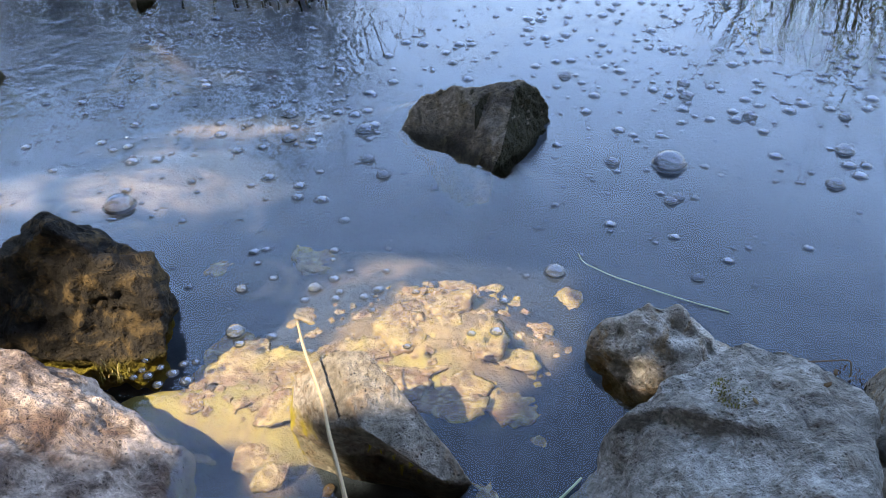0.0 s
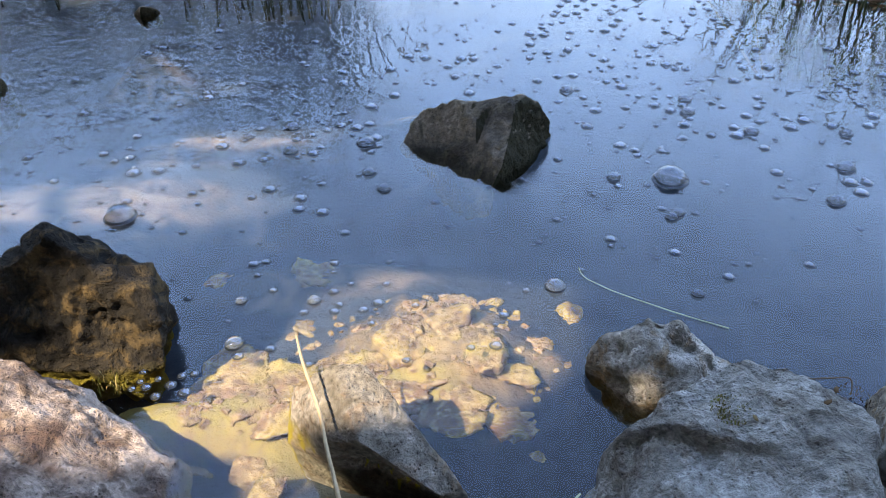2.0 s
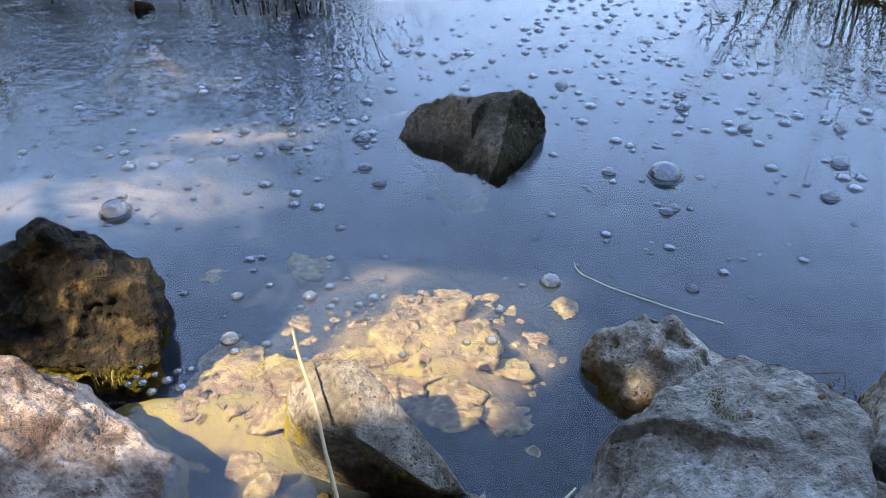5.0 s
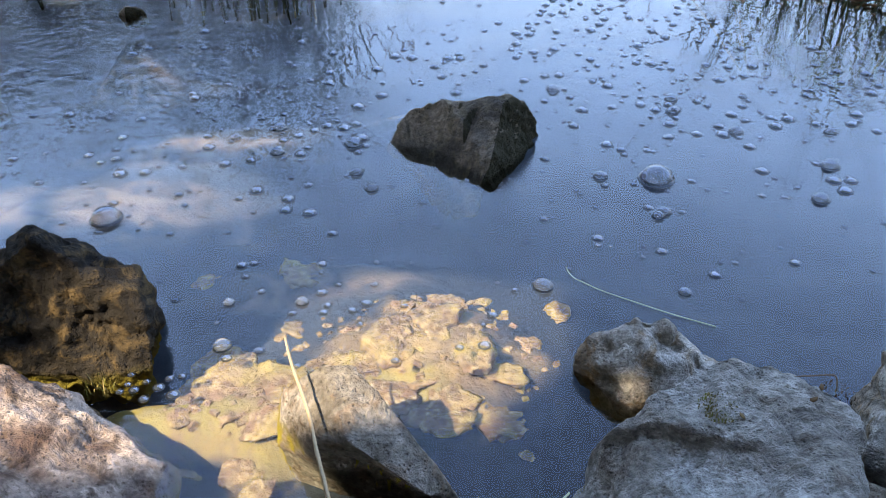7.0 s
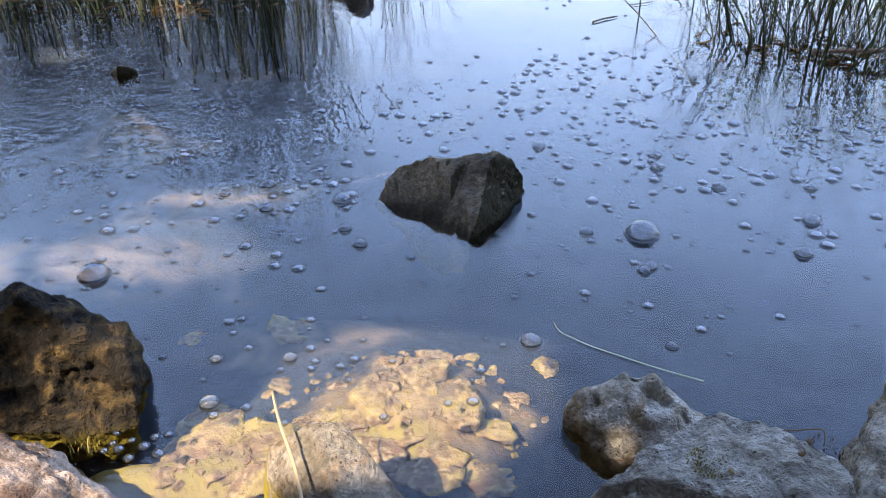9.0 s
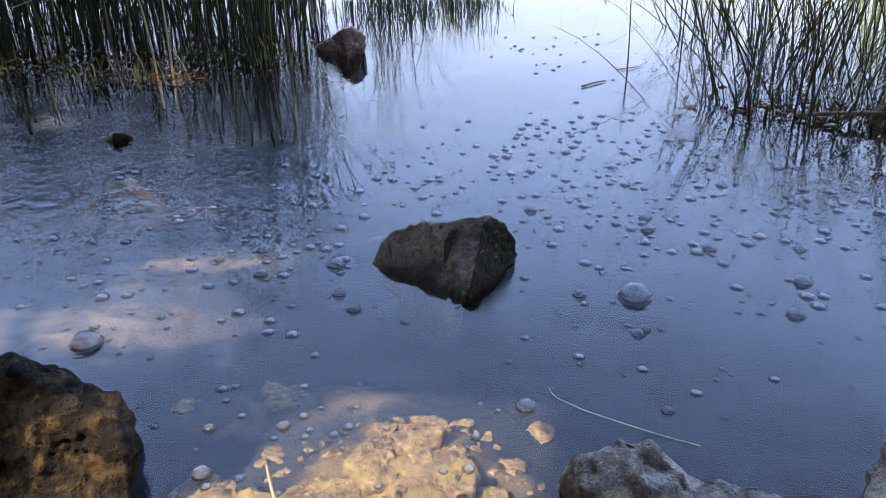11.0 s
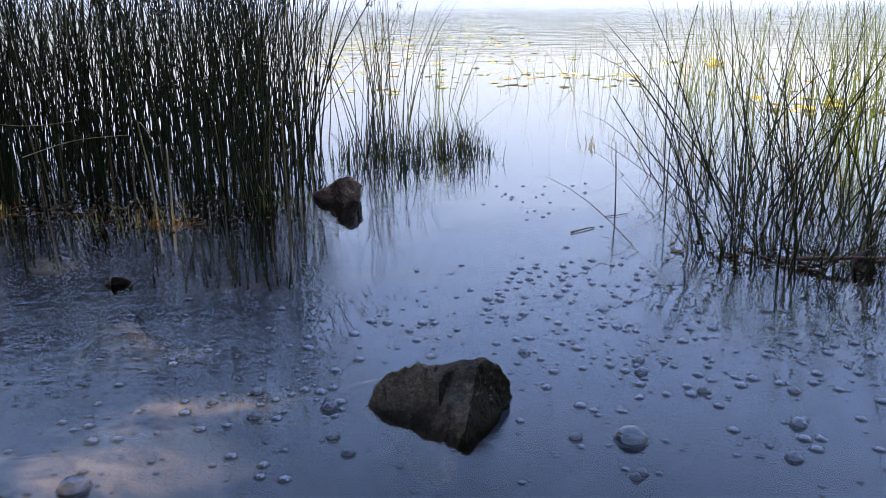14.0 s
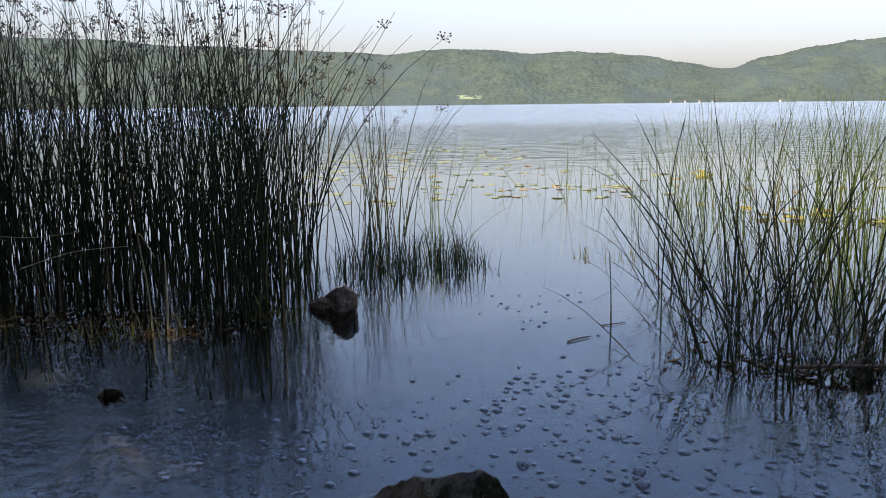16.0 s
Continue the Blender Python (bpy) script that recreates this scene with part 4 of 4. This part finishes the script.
def tuft(x, y, z, count, reach, height, material, label, name="water_weed", width=0.004, category="plant"):
    """A tuft of thin pointed blades."""
    verts, faces = [], []
    for _ in range(count):
        a, q = rng.uniform(0, math.tau), rng.random() ** 0.5 * reach
        px, py = math.cos(a) * q, math.sin(a) * q
        hh, b, out = height * (0.2 + 0.9 * rng.random() ** 1.8), rng.uniform(0, math.tau), rng.uniform(0.1, 0.7)
        w = width * rng.uniform(0.6, 1.3)
        sx, sy = -math.sin(b) * w, math.cos(b) * w
        n = len(verts)
        for t, k in ((0, 1.0), (0.5, 0.8), (0.85, 0.45)):
            ox, oy = px + math.cos(b) * hh * out * t * t, py + math.sin(b) * hh * out * t * t
            verts += [(ox - sx * k, oy - sy * k, hh * t), (ox + sx * k, oy + sy * k, hh * t)]
        verts.append((px + math.cos(b) * hh * out, py + math.sin(b) * hh * out, hh * 0.98))
        faces += [(n, n + 1, n + 3, n + 2), (n + 2, n + 3, n + 5, n + 4), (n + 4, n + 5, n + 6)]
    ob = new(name, mesh_from(name, verts, faces, material))
    ob.location = (x, y, z)
    return tagged(ob, label, category, "tufts of water plants", kind="stuff")


for x, y, r, h in ((-0.05, 6.1, 0.30, 0.34), (0.22, 6.3, 0.30, 0.30), (0.42, 6.45, 0.16, 0.34), (-0.25, 6.3, 0.25, 0.30), (0.05, 6.9, 0.3, 0.3)):
    tuft(x, y, -0.06, 150, r * 1.7, h * 1.1, M_WEED, "dark spiky water weed in front of the reeds")
for x, y, r, h in ((1.75, 6.5, 0.14, 0.22), (2.05, 6.6, 0.22, 0.2), (2.5, 6.3, 0.3, 0.22), (1.45, 6.7, 0.06, 0.14), (2.3, 5.4, 0.3, 0.25), (2.9, 5.2, 0.35, 0.25)):
    tuft(x, y, -0.05, 26, r * 1.5, h, M_MOSS, "short green water weed among the reeds")
for x, y in ((-2.5, 4.95), (-1.42, 4.66), (-1.7, 4.75), (1.62, 3.82), (2.05, 3.7), (-0.75, 5.1), (2.4, 3.75)):
    tuft(x, y, -0.05, 44, 0.2, 0.17, M_WEED if x > 0 else M_MOSS, "grassy tuft at the foot of the reeds", width=0.005)


def litter_patch(cx, cy, rx, ry, count, label):
    """Sunken and floating dead leaves and stem scraps."""
    chunks = []
    for _ in range(count):
        x, y = cx + rng.gauss(0, 0.5) * rx, cy + rng.gauss(0, 0.5) * ry
        a, ln, w = rng.uniform(0, math.tau), rng.uniform(0.012, 0.055), rng.uniform(0.003, 0.009)
        z = rng.uniform(-0.035, 0.012)
        c, s = math.cos(a), math.sin(a)
        v = [(x - c * ln, y - s * ln, z), (x - s * w, y + c * w, z + 0.008), (x + c * ln, y + s * ln, z + rng.uniform(-0.01, 0.02)), (x + s * w, y - c * w, z + 0.004), (x, y, z - 0.006)]
        chunks.append((v, [(0, 3, 2, 1), (0, 1, 4), (1, 2, 4), (2, 3, 4), (3, 0, 4)]))
    v, f = merged(chunks)
    return tagged(new("leaf_litter", mesh_from("leaf_litter", v, f, M_LITTER, False)), label, "litter", kind="stuff")


litter_patch(-2.2, 4.95, 1.3, 0.35, 420, "brown dead leaves and stems at the foot of the reeds")
litter_patch(-1.35, 4.62, 0.45, 0.22, 80, "orange-brown dead leaves floating beside the reeds")
litter_patch(1.75, 3.78, 0.5, 0.25, 140, "dark plant debris round the reed roots")
litter_patch(2.3, 3.7, 0.4, 0.2, 110, "dark plant debris round the reed roots")


def lily_mesh(seed, material):
    r = random.Random(seed)
    n, notch = 18, 0.28
    rim = [(math.cos(notch + (math.tau - 2 * notch) * i / (n - 1)) * r.uniform(0.93, 1.05), math.sin(notch + (math.tau - 2 * notch) * i / (n - 1)) * r.uniform(0.93, 1.05)) for i in range(n)]
    v = [(0.12, 0, 0.0), (0.12, 0, -0.05)] + [(x, y, 0.05 + 0.05 * math.sin(i * 1.3 + seed)) for i, (x, y) in enumerate(rim)] + [(x, y, 0.01 + 0.05 * math.sin(i * 1.3 + seed)) for i, (x, y) in enumerate(rim)]
    f = []
    for i in range(n - 1):
        f += [(0, 2 + i, 3 + i), (1, 3 + i + n, 2 + i + n), (2 + i, 2 + i + n, 3 + i + n, 3 + i)]
    return mesh_from("lily_pad", v, f, material)


PADS = [lily_mesh(s, M_LILY) for s in (1, 2, 3)]
PADS_YELLOW = [lily_mesh(s, M_YELLOW) for s in (4, 5)]


def pads(count, pool, x0, x1, y0, y1, lo, hi, label, lift=0.0):
    for _ in range(count):
        ob = new("lily_pad", rng.choice(pool))
        s = rng.uniform(lo, hi)
        ob.matrix_basis = pose(rng.uniform(x0, x1), rng.uniform(y0, y1), 0.004 + rng.uniform(0, lift), rng.gauss(0, 3 + lift * 150), rng.gauss(0, 3 + lift * 150), rng.uniform(0, 360)) @ Matrix.Scale(s, 4)
        tagged(ob, label, "lily pad", "floating lily pads")


pads(60, PADS, 0.2, 3.4, 10.8, 13.0, 0.03, 0.08, "yellow-green lily pad floating on the lake")
pads(90, PADS, -1.5, 3.2, 13.5, 24.0, 0.04, 0.10, "yellow-green lily pad floating on the lake")
pads(70, PADS, -1.8, 0.0, 10.0, 22.0, 0.04, 0.10, "yellow-green lily pad floating on the lake")
pads(60, PADS, 3.0, 9.0, 9.0, 15.0, 0.04, 0.10, "yellow-green lily pad floating on the lake")
pads(9, PADS_YELLOW, 4.85, 5.35, 13.6, 14.2, 0.05, 0.09, "bright yellow withered lily pad", 0.06)
pads(30, PADS_YELLOW, 3.6, 5.6, 8.2, 9.6, 0.04, 0.08, "bright yellow withered lily pad", 0.03)
litter_patch(4.9, 8.3, 0.6, 0.4, 160, "orange-brown withered water plants")


# ------------------------------------------------------------------ bubbles on the water
def bubble_mesh(name, rings, sides, tall, flare=1.0, film=M_BEAD):
    """A dome of thin film with a small skirt of water drawn up round its foot."""
    prof = [(1 + 0.42 * flare, 0.0), (1 + 0.22 * flare, 0.025), (1 + 0.06 * flare, 0.09)]
    for i in range(rings):
        a = (i / rings) * math.pi / 2
        prof.append((math.cos(a), 0.14 + tall * math.sin(a)))
    v, f = [], []
    for r, z in prof:
        for j in range(sides):
            w = math.tau * j / sides
            v.append((r * math.cos(w), r * math.sin(w), z))
    for i in range(len(prof) - 1):
        for j in range(sides):
            k = (j + 1) % sides
            f.append((i * sides + j, i * sides + k, (i + 1) * sides + k, (i + 1) * sides + j))
    v.append((0, 0, 0.14 + tall))
    top, n = len(v) - 1, (len(prof) - 1) * sides
    f += [(n + j, n + (j + 1) % sides, top) for j in range(sides)]
    me = mesh_from(name, v, f, film)
    me.materials.append(M_SKIRT)
    me.polygons.foreach_set("material_index", [1 if i < 3 * sides else 0 for i in range(len(f))])
    return me


BUBBLE_BIG = bubble_mesh("bubble", 8, 24, 0.72, 0.45, M_BUBBLE)
BUBBLE = bubble_mesh("bubble", 4, 12, 0.5)


def bubble(x, y, r, big=False):
    ob = new("bubble", BUBBLE_BIG if big else BUBBLE)
    ob.matrix_basis = pose(x, y, 0.0015, 0, 0, rng.uniform(0, 360)) @ Matrix.Scale(r, 4)
    tagged(ob, "large clear bubble floating on the water" if big else "small clear bubble floating on the water", "bubble", "bubbles on the lake")


for x, y, r in ((0.657, 2.175, 0.044), (-0.853, 2.005, 0.038), (-0.224, 2.408, 0.026), (0.285, 1.686, 0.022), (1.17, 2.233, 0.024), (1.076, 2.052, 0.022),
                (-0.43, 1.49, 0.019), (0.80, 2.60, 0.020), (-0.47, 2.52, 0.022), (-0.45, 2.36, 0.020), (0.50, 2.19, 0.018), (0.64, 2.0, 0.017),
                (0.43, 2.78, 0.020), (-0.15, 2.14, 0.018), (-0.20, 2.23, 0.018), (0.612, 1.655, 0.014), (0.62, 1.98, 0.016), (0.964, 2.455, 0.020), (0.815, 2.694, 0.020), (-0.597, 2.459, 0.015), (-0.277, 1.639, 0.014), (-0.447, 1.639, 0.012), (1.25, 2.44, 0.018)):
    bubble(x, y, r, True)

taken = []
for count, cx, cy, sx, sy, lo, hi in ((165, 1.15, 2.62, 0.42, 0.38, 0.006, 0.017), (92, -0.38, 2.55, 0.38, 0.34, 0.006, 0.016), (56, 0.55, 3.05, 0.42, 0.22, 0.007, 0.016), (50, 0.62, 3.55, 0.32, 0.16, 0.008, 0.016),
                                      (26, 0.75, 4.95, 0.22, 0.38, 0.006, 0.013), (34, -1.05, 2.4, 0.34, 0.30, 0.005, 0.013), (30, -0.16, 1.60, 0.22, 0.14, 0.004, 0.011),
                                      (16, 0.55, 1.85, 0.25, 0.18, 0.005, 0.011), (10, -0.58, 1.37, 0.05, 0.03, 0.006, 0.012)):
    made = 0
    while made < count:
        x, y = rng.gauss(cx, sx), rng.gauss(cy, sy)
        r = lo + (hi - lo) * rng.random() ** 1.7
        if bell(x, y, 0.12, 2.37, 0.24, 0.22) > 0.37 or any((x - a) ** 2 + (y - b) ** 2 < (1.5 * (r + c)) ** 2 for a, b, c in taken):
            continue
        if y < 1.45 and x < -0.62:
            continue
        taken.append((x, y, r))
        made += 1

# the nearest ones are things of their own, the rest and the fine froth are past counting
taken.sort(key=lambda b: b[1])
for x, y, r in taken[:268]:
    bubble(x, y, r)
v0 = [tuple(v.co) for v in BUBBLE.vertices]
f0 = [tuple(p.vertices) for p in BUBBLE.polygons]
chunks = [([(x + a * r, y + b * r, 0.0015 + c * r) for a, b, c in v0], f0) for x, y, r in taken[268:]]
for _ in range(620):
    x, y = rng.uniform(-1.6, 2.4), rng.gauss(2.7, 0.6)
    if bell(x, y, 0.12, 2.37, 0.24, 0.22) > 0.37 or y < 1.7:
        continue
    r = rng.uniform(0.003, 0.0065)
    chunks.append(([(x + a * r, y + b * r, 0.001 + c * r) for a, b, c in v0], f0))
v, f = merged(chunks)
froth = mesh_from("froth", v, f, M_BEAD)
froth.materials.append(M_SKIRT)
froth.polygons.foreach_set("material_index", [1 if i % len(f0) < 36 else 0 for i in range(len(f))])
tagged(new("froth", froth), "scattered tiny bubbles on the water", "bubbles", kind="stuff")


# ------------------------------------------------------------------ small things
def strand(name, points, r0, r1, material, label, category, sides=6, steps=6):
    line = bend(points, steps)
    n = len(line) - 1
    v, f = tube(line, [r0 + (r1 - r0) * i / n for i in range(n + 1)], sides)
    return tagged(new(name, mesh_from(name, v, f, material)), label, category)


strand("leaning_stick", [(-0.115, 0.93, 0.10), (-0.132, 0.985, 0.128), (-0.158, 1.062, 0.152), (-0.180, 1.135, 0.172), (-0.214, 1.215, 0.194), (-0.226, 1.248, 0.202), (-0.235, 1.275, 0.215)],
       0.0042, 0.0021, M_STICK, "pale dry stick leaning on the speckled rock", "stick")
strand("drifting_straw", [(0.349, 1.757, 0.004), (0.352, 1.735, 0.004), (0.362, 1.713, 0.004), (0.38, 1.697, 0.004), (0.423, 1.661, 0.004), (0.516, 1.603, 0.004), (0.58, 1.566, 0.004), (0.65, 1.532, 0.003)],
       0.0007, 0.0014, M_BLADE, "pale green grass blade floating on the water", "grass blade")
strand("slab_twig", [(0.665, 1.195, 0.178), (0.70, 1.185, 0.190), (0.722, 1.178, 0.197), (0.727, 1.172, 0.190), (0.728, 1.165, 0.172)], 0.0016, 0.0013, M_TWIG, "dark bent twig on the grey slab", "twig")
strand("floating_stick", [(0.87, 4.25, 0.006), (0.94, 4.30, 0.008), (1.015, 4.347, 0.006)], 0.005, 0.003, M_TWIG, "dark stick floating on the lake", "stick")
strand("floating_stick", [(1.12, 4.56, 0.005), (1.20, 4.58, 0.007), (1.26, 4.62, 0.005)], 0.003, 0.002, M_TWIG, "short dark stick floating on the lake", "stick")
strand("drifting_straw", [(0.20, 1.02, 0.003), (0.235, 1.05, 0.006), (0.27, 1.085, 0.010)], 0.0035, 0.002, M_BLADE, "green grass blade beside the slab", "grass blade")

tuft(0.515, 1.125, 0.176, 420, 0.036, 0.006, M_MOSS, "small tuft of yellow moss on the grey slab", "moss_tuft", 0.0016)
def dead_leaf(x, y, z, size, turn, label):
    v = [(-1, 0, 0.05), (-0.4, 0.45, 0.22), (0.4, 0.4, 0.15), (1, 0, 0.35), (0.4, -0.45, 0.25), (-0.4, -0.4, 0.12), (0, 0, 0.02)]
    v += [(a, b, c + 0.06) for a, b, c in v]
    f = [(6, 1, 0), (6, 2, 1), (6, 3, 2), (6, 4, 3), (6, 5, 4), (6, 0, 5)]
    f += [(a + 7, c + 7, b + 7) for a, b, c in f] + [(i, (i + 1) % 6, (i + 1) % 6 + 7, i + 7) for i in range(6)]
    ob = new("dead_leaf", mesh_from("dead_leaf", v, f, M_LITTER))
    ob.matrix_basis = pose(x, y, z, 0, 0, turn) @ Matrix.Scale(size, 4)
    return tagged(ob, label, "leaf", "dead leaves on the slab")


dead_leaf(0.672, 1.13, 0.186, 0.010, 30, "small curled brown leaf on the grey slab")
dead_leaf(0.545, 1.10, 0.181, 0.008, 110, "small curled brown leaf beside the moss")
dead_leaf(0.70, 1.165, 0.180, 0.009, 70, "small curled brown leaf on the grey slab")
tuft(0.735, 1.165, 0.163, 60, 0.030, 0.010, M_LITTER, "dry grass scraps on the slab's corner", "grass_scrap", 0.0016)
tuft(-0.66, 1.375, -0.012, 50, 0.035, 0.035, M_MOSS, "wet green moss at the waterline", "moss_tuft", 0.002)


# ------------------------------------------------------------------ unseen trees and shrubs on the bank behind, placed to shade the shore
def sun_spot(p):
    """Where a point's shadow falls on the water."""
    k = p[2] / SUN_TO.z
    return p[0] - SUN_TO.x * k, p[1] - SUN_TO.y * k


# sunny spots on the shore; the unseen crowns are left open towards these
GAPS = [(-0.05, 1.62, 0.34, 0.27), (0.435, 1.318, 0.10, 0.05), (-0.46, 1.36, 0.26, 0.11), (-0.36, 1.20, 0.10, 0.13), (-0.09, 1.37, 0.16, 0.09), (-0.10, 1.285, 0.09, 0.08), (-0.68, 1.36, 0.22, 0.075), (-0.50, 1.27, 0.10, 0.07), (-0.66, 1.27, 0.20, 0.07),
        (-0.60, 1.54, 0.09, 0.11), (-1.15, 2.34, 0.52, 0.20), (-0.85, 2.82, 0.36, 0.10), (-0.05, 3.05, 0.12, 0.04), (-1.2, 3.4, 0.2, 0.06),
        (-1.3, 4.6, 0.2, 0.08), (-2.5, 4.9, 0.2, 0.1)]


def in_gap(p, margin):
    """Whether a leaf at p would shade one of the sunny spots."""
    x, y = sun_spot(p)
    wob = 0.45 * noise.noise(Vector((x * 5, y * 5, 1))) + 0.42 * noise.noise(Vector((x * 12, y * 12, 7)))
    return any(((x - cx) / (rx + margin)) ** 2 + ((y - cy) / (ry + margin)) ** 2 < 1.0 + wob for cx, cy, rx, ry in GAPS)


def in_shade(p):
    x, y = sun_spot(p)
    edge = 0.8 * noise.noise(Vector((x * 0.8, y * 0.8, 5)))
    limit = 9.8 if x < 0.6 else max(9.8 - (x - 0.6) * 2.3, 2.0)
    return y < limit + edge


def leafy_crown(name, cx, cy, cz, rx, ry, rz, count, size, parent):
    r = np.random.RandomState(int(abs(cx * 100 + cy * 10)) + 3)
    verts, faces = [], []
    made = 0
    while made < count:
        u = r.uniform(-1, 1, 3)
        if u @ u > 1:
            continue
        p = (cx + u[0] * rx, cy + u[1] * ry, cz + u[2] * rz)
        made += 1
        if not in_shade(p):
            continue
        a, s = r.uniform(0, math.tau), size * r.uniform(0.7, 1.3)
        d = Vector((math.cos(a), math.sin(a), r.uniform(-0.6, 0.3))).normalized()
        q = d.cross(Vector((r.uniform(-0.5, 0.5), r.uniform(-0.5, 0.5), 1))).normalized() * s * 0.42
        nrm = d.cross(q).normalized() * s * 0.12
        o, n = Vector(p), len(verts)
        leaf = [o - d * s * 0.6, o - q - nrm, o + d * s * 0.6, o + q - nrm, o]
        if in_gap(p, 0.25) and any(in_gap(c, 0.0) for c in leaf + [o - d * s * 0.3, o + d * s * 0.3]):
            continue
        verts += leaf
        faces += [(n, n + 1, n + 4), (n + 1, n + 2, n + 4), (n + 2, n + 3, n + 4), (n + 3, n, n + 4)]
    ob = child(name, mesh_from(name, [v - parent.location for v in verts], faces, M_LEAF, False), parent)
    return tagged(ob, "", kind="stuff")


def tree(x, y, top, girth, crowns, label, limbs):
    base = tagged(new("tree"), label, "tree", "trees on the bank")
    base.location = (x, y, bed_height(x, y) - 0.1)
    r = random.Random(int(x * 10))
    h = top - base.location.z
    line = bend([(0, 0, 0), (0.08, 0.05, h * 0.35), (-0.05, 0.12, h * 0.7), (0.1, 0.2, h)], 5)
    v, f = tube(line, [girth * (1.25 - 0.85 * i / (len(line) - 1)) for i in range(len(line))], 12)
    child("trunk", mesh_from("trunk", v, f, M_BARK), base)
    for ex, ey, ez in limbs:
        start = Vector((0.02, 0.1, h * r.uniform(0.5, 0.85)))
        end = Vector((ex, ey, ez)) - base.location
        mid = start.lerp(end, 0.5) + Vector((r.uniform(-0.3, 0.3), r.uniform(-0.3, 0.3), 0.35))
        q = bend([start, mid, end], 5)
        v, f = tube(q, [girth * 0.42 * (1.1 - i / (len(q) - 1)) + 0.012 for i in range(len(q))], 8)
        child("limb", mesh_from("limb", v, f, M_BARK), base)
    for c in crowns:
        leafy_crown("crown", *c, base)


tree(-3.6, -4.0, 5.2, 0.19, [(-3.3, -2.6, 5.6, 3.0, 2.6, 1.3, 11000, 0.24), (-4.9, 0.4, 5.4, 2.8, 2.4, 1.2, 6500, 0.24)],
     "unseen broad leafy tree shading the bank", [(-2.2, -2.2, 5.2), (-4.6, -0.6, 5.3), (-5.2, -2.0, 5.6)])
tree(-7.4, 0.6, 5.4, 0.21, [(-6.4, 3.2, 5.5, 3.2, 2.9, 1.3, 8500, 0.24), (-8.6, 1.6, 5.5, 2.4, 2.6, 1.2, 4500, 0.24)],
     "unseen broad leafy tree shading the bank", [(-6.2, 2.6, 5.4), (-8.2, 1.6, 5.6)])
tree(0.6, -3.6, 5.2, 0.17, [(-0.8, -0.9, 5.6, 2.4, 2.5, 1.3, 13500, 0.22), (-2.6, 0.9, 5.6, 2.2, 2.0, 1.1, 7500, 0.22), (0.9, -2.4, 5.2, 2.4, 2.2, 1.2, 6500, 0.24), (1.6, 0.2, 5.0, 2.2, 2.0, 1.0, 5500, 0.22), (-1.2, 1.3, 5.7, 1.7, 1.4, 0.9, 4500, 0.22)],
     "leafy tree leaning over the shore", [(-0.6, -1.2, 5.3), (-1.9, 0.2, 5.5), (0.9, -2.6, 5.3), (1.4, -0.4, 4.9)])
# unseen tree added to close off the open sky on the right
tree(5.6, -2.8, 4.9, 0.18, [(4.4, -1.5, 5.0, 2.6, 2.2, 1.5, 7000, 0.24), (6.3, 0.2, 4.6, 2.1, 2.1, 1.5, 5000, 0.24), (3.2, 1.0, 5.2, 1.5, 1.3, 0.9, 2500, 0.22)],
     "unseen broad leafy tree shading the bank", [(4.6, -1.4, 4.9), (6.0, -0.4, 4.7)])


def shrub(x, y, rx, ry, rz, count):
    base = tagged(new("shrub"), "unseen dense leafy shrub added to block light", "shrub", "shrubs on the bank")
    base.location = (x, y, bed_height(x, y) - 0.05)
    r = random.Random(int(x * 31 + y * 7))
    for _ in range(5):
        a = r.uniform(0, math.tau)
        q = bend([(0, 0, 0), (0.3 * math.cos(a), 0.3 * math.sin(a), rz * 0.6), (rx * 0.5 * math.cos(a), ry * 0.5 * math.sin(a), rz * 1.3)], 4)
        v, f = tube(q, [0.035 * (1.1 - i / (len(q) - 1)) + 0.005 for i in range(len(q))], 6)
        child("branch", mesh_from("branch", v, f, M_BARK), base)
    leafy_crown("crown", x, y, base.location.z + rz * 0.95, rx, ry, rz, count, 0.22, base)


# unseen shrubs added to cut the skylight from behind and the sides
for x, y, rx, ry, rz, n in ((-5.2, -2.8, 2.3, 1.4, 2.3, 4200), (-1.9, -3.4, 2.3, 1.2, 2.3, 4200), (1.9, -3.2, 2.3, 1.2, 2.3, 4200), (5.2, -2.4, 2.3, 1.5, 2.2, 3800),
                            (-6.8, -0.2, 1.6, 2.2, 2.3, 3800), (-8.0, 3.4, 1.6, 2.4, 2.2, 3600), (6.8, 0.2, 1.5, 1.9, 2.0, 3000)):
    shrub(x, y, rx, ry, rz, n)
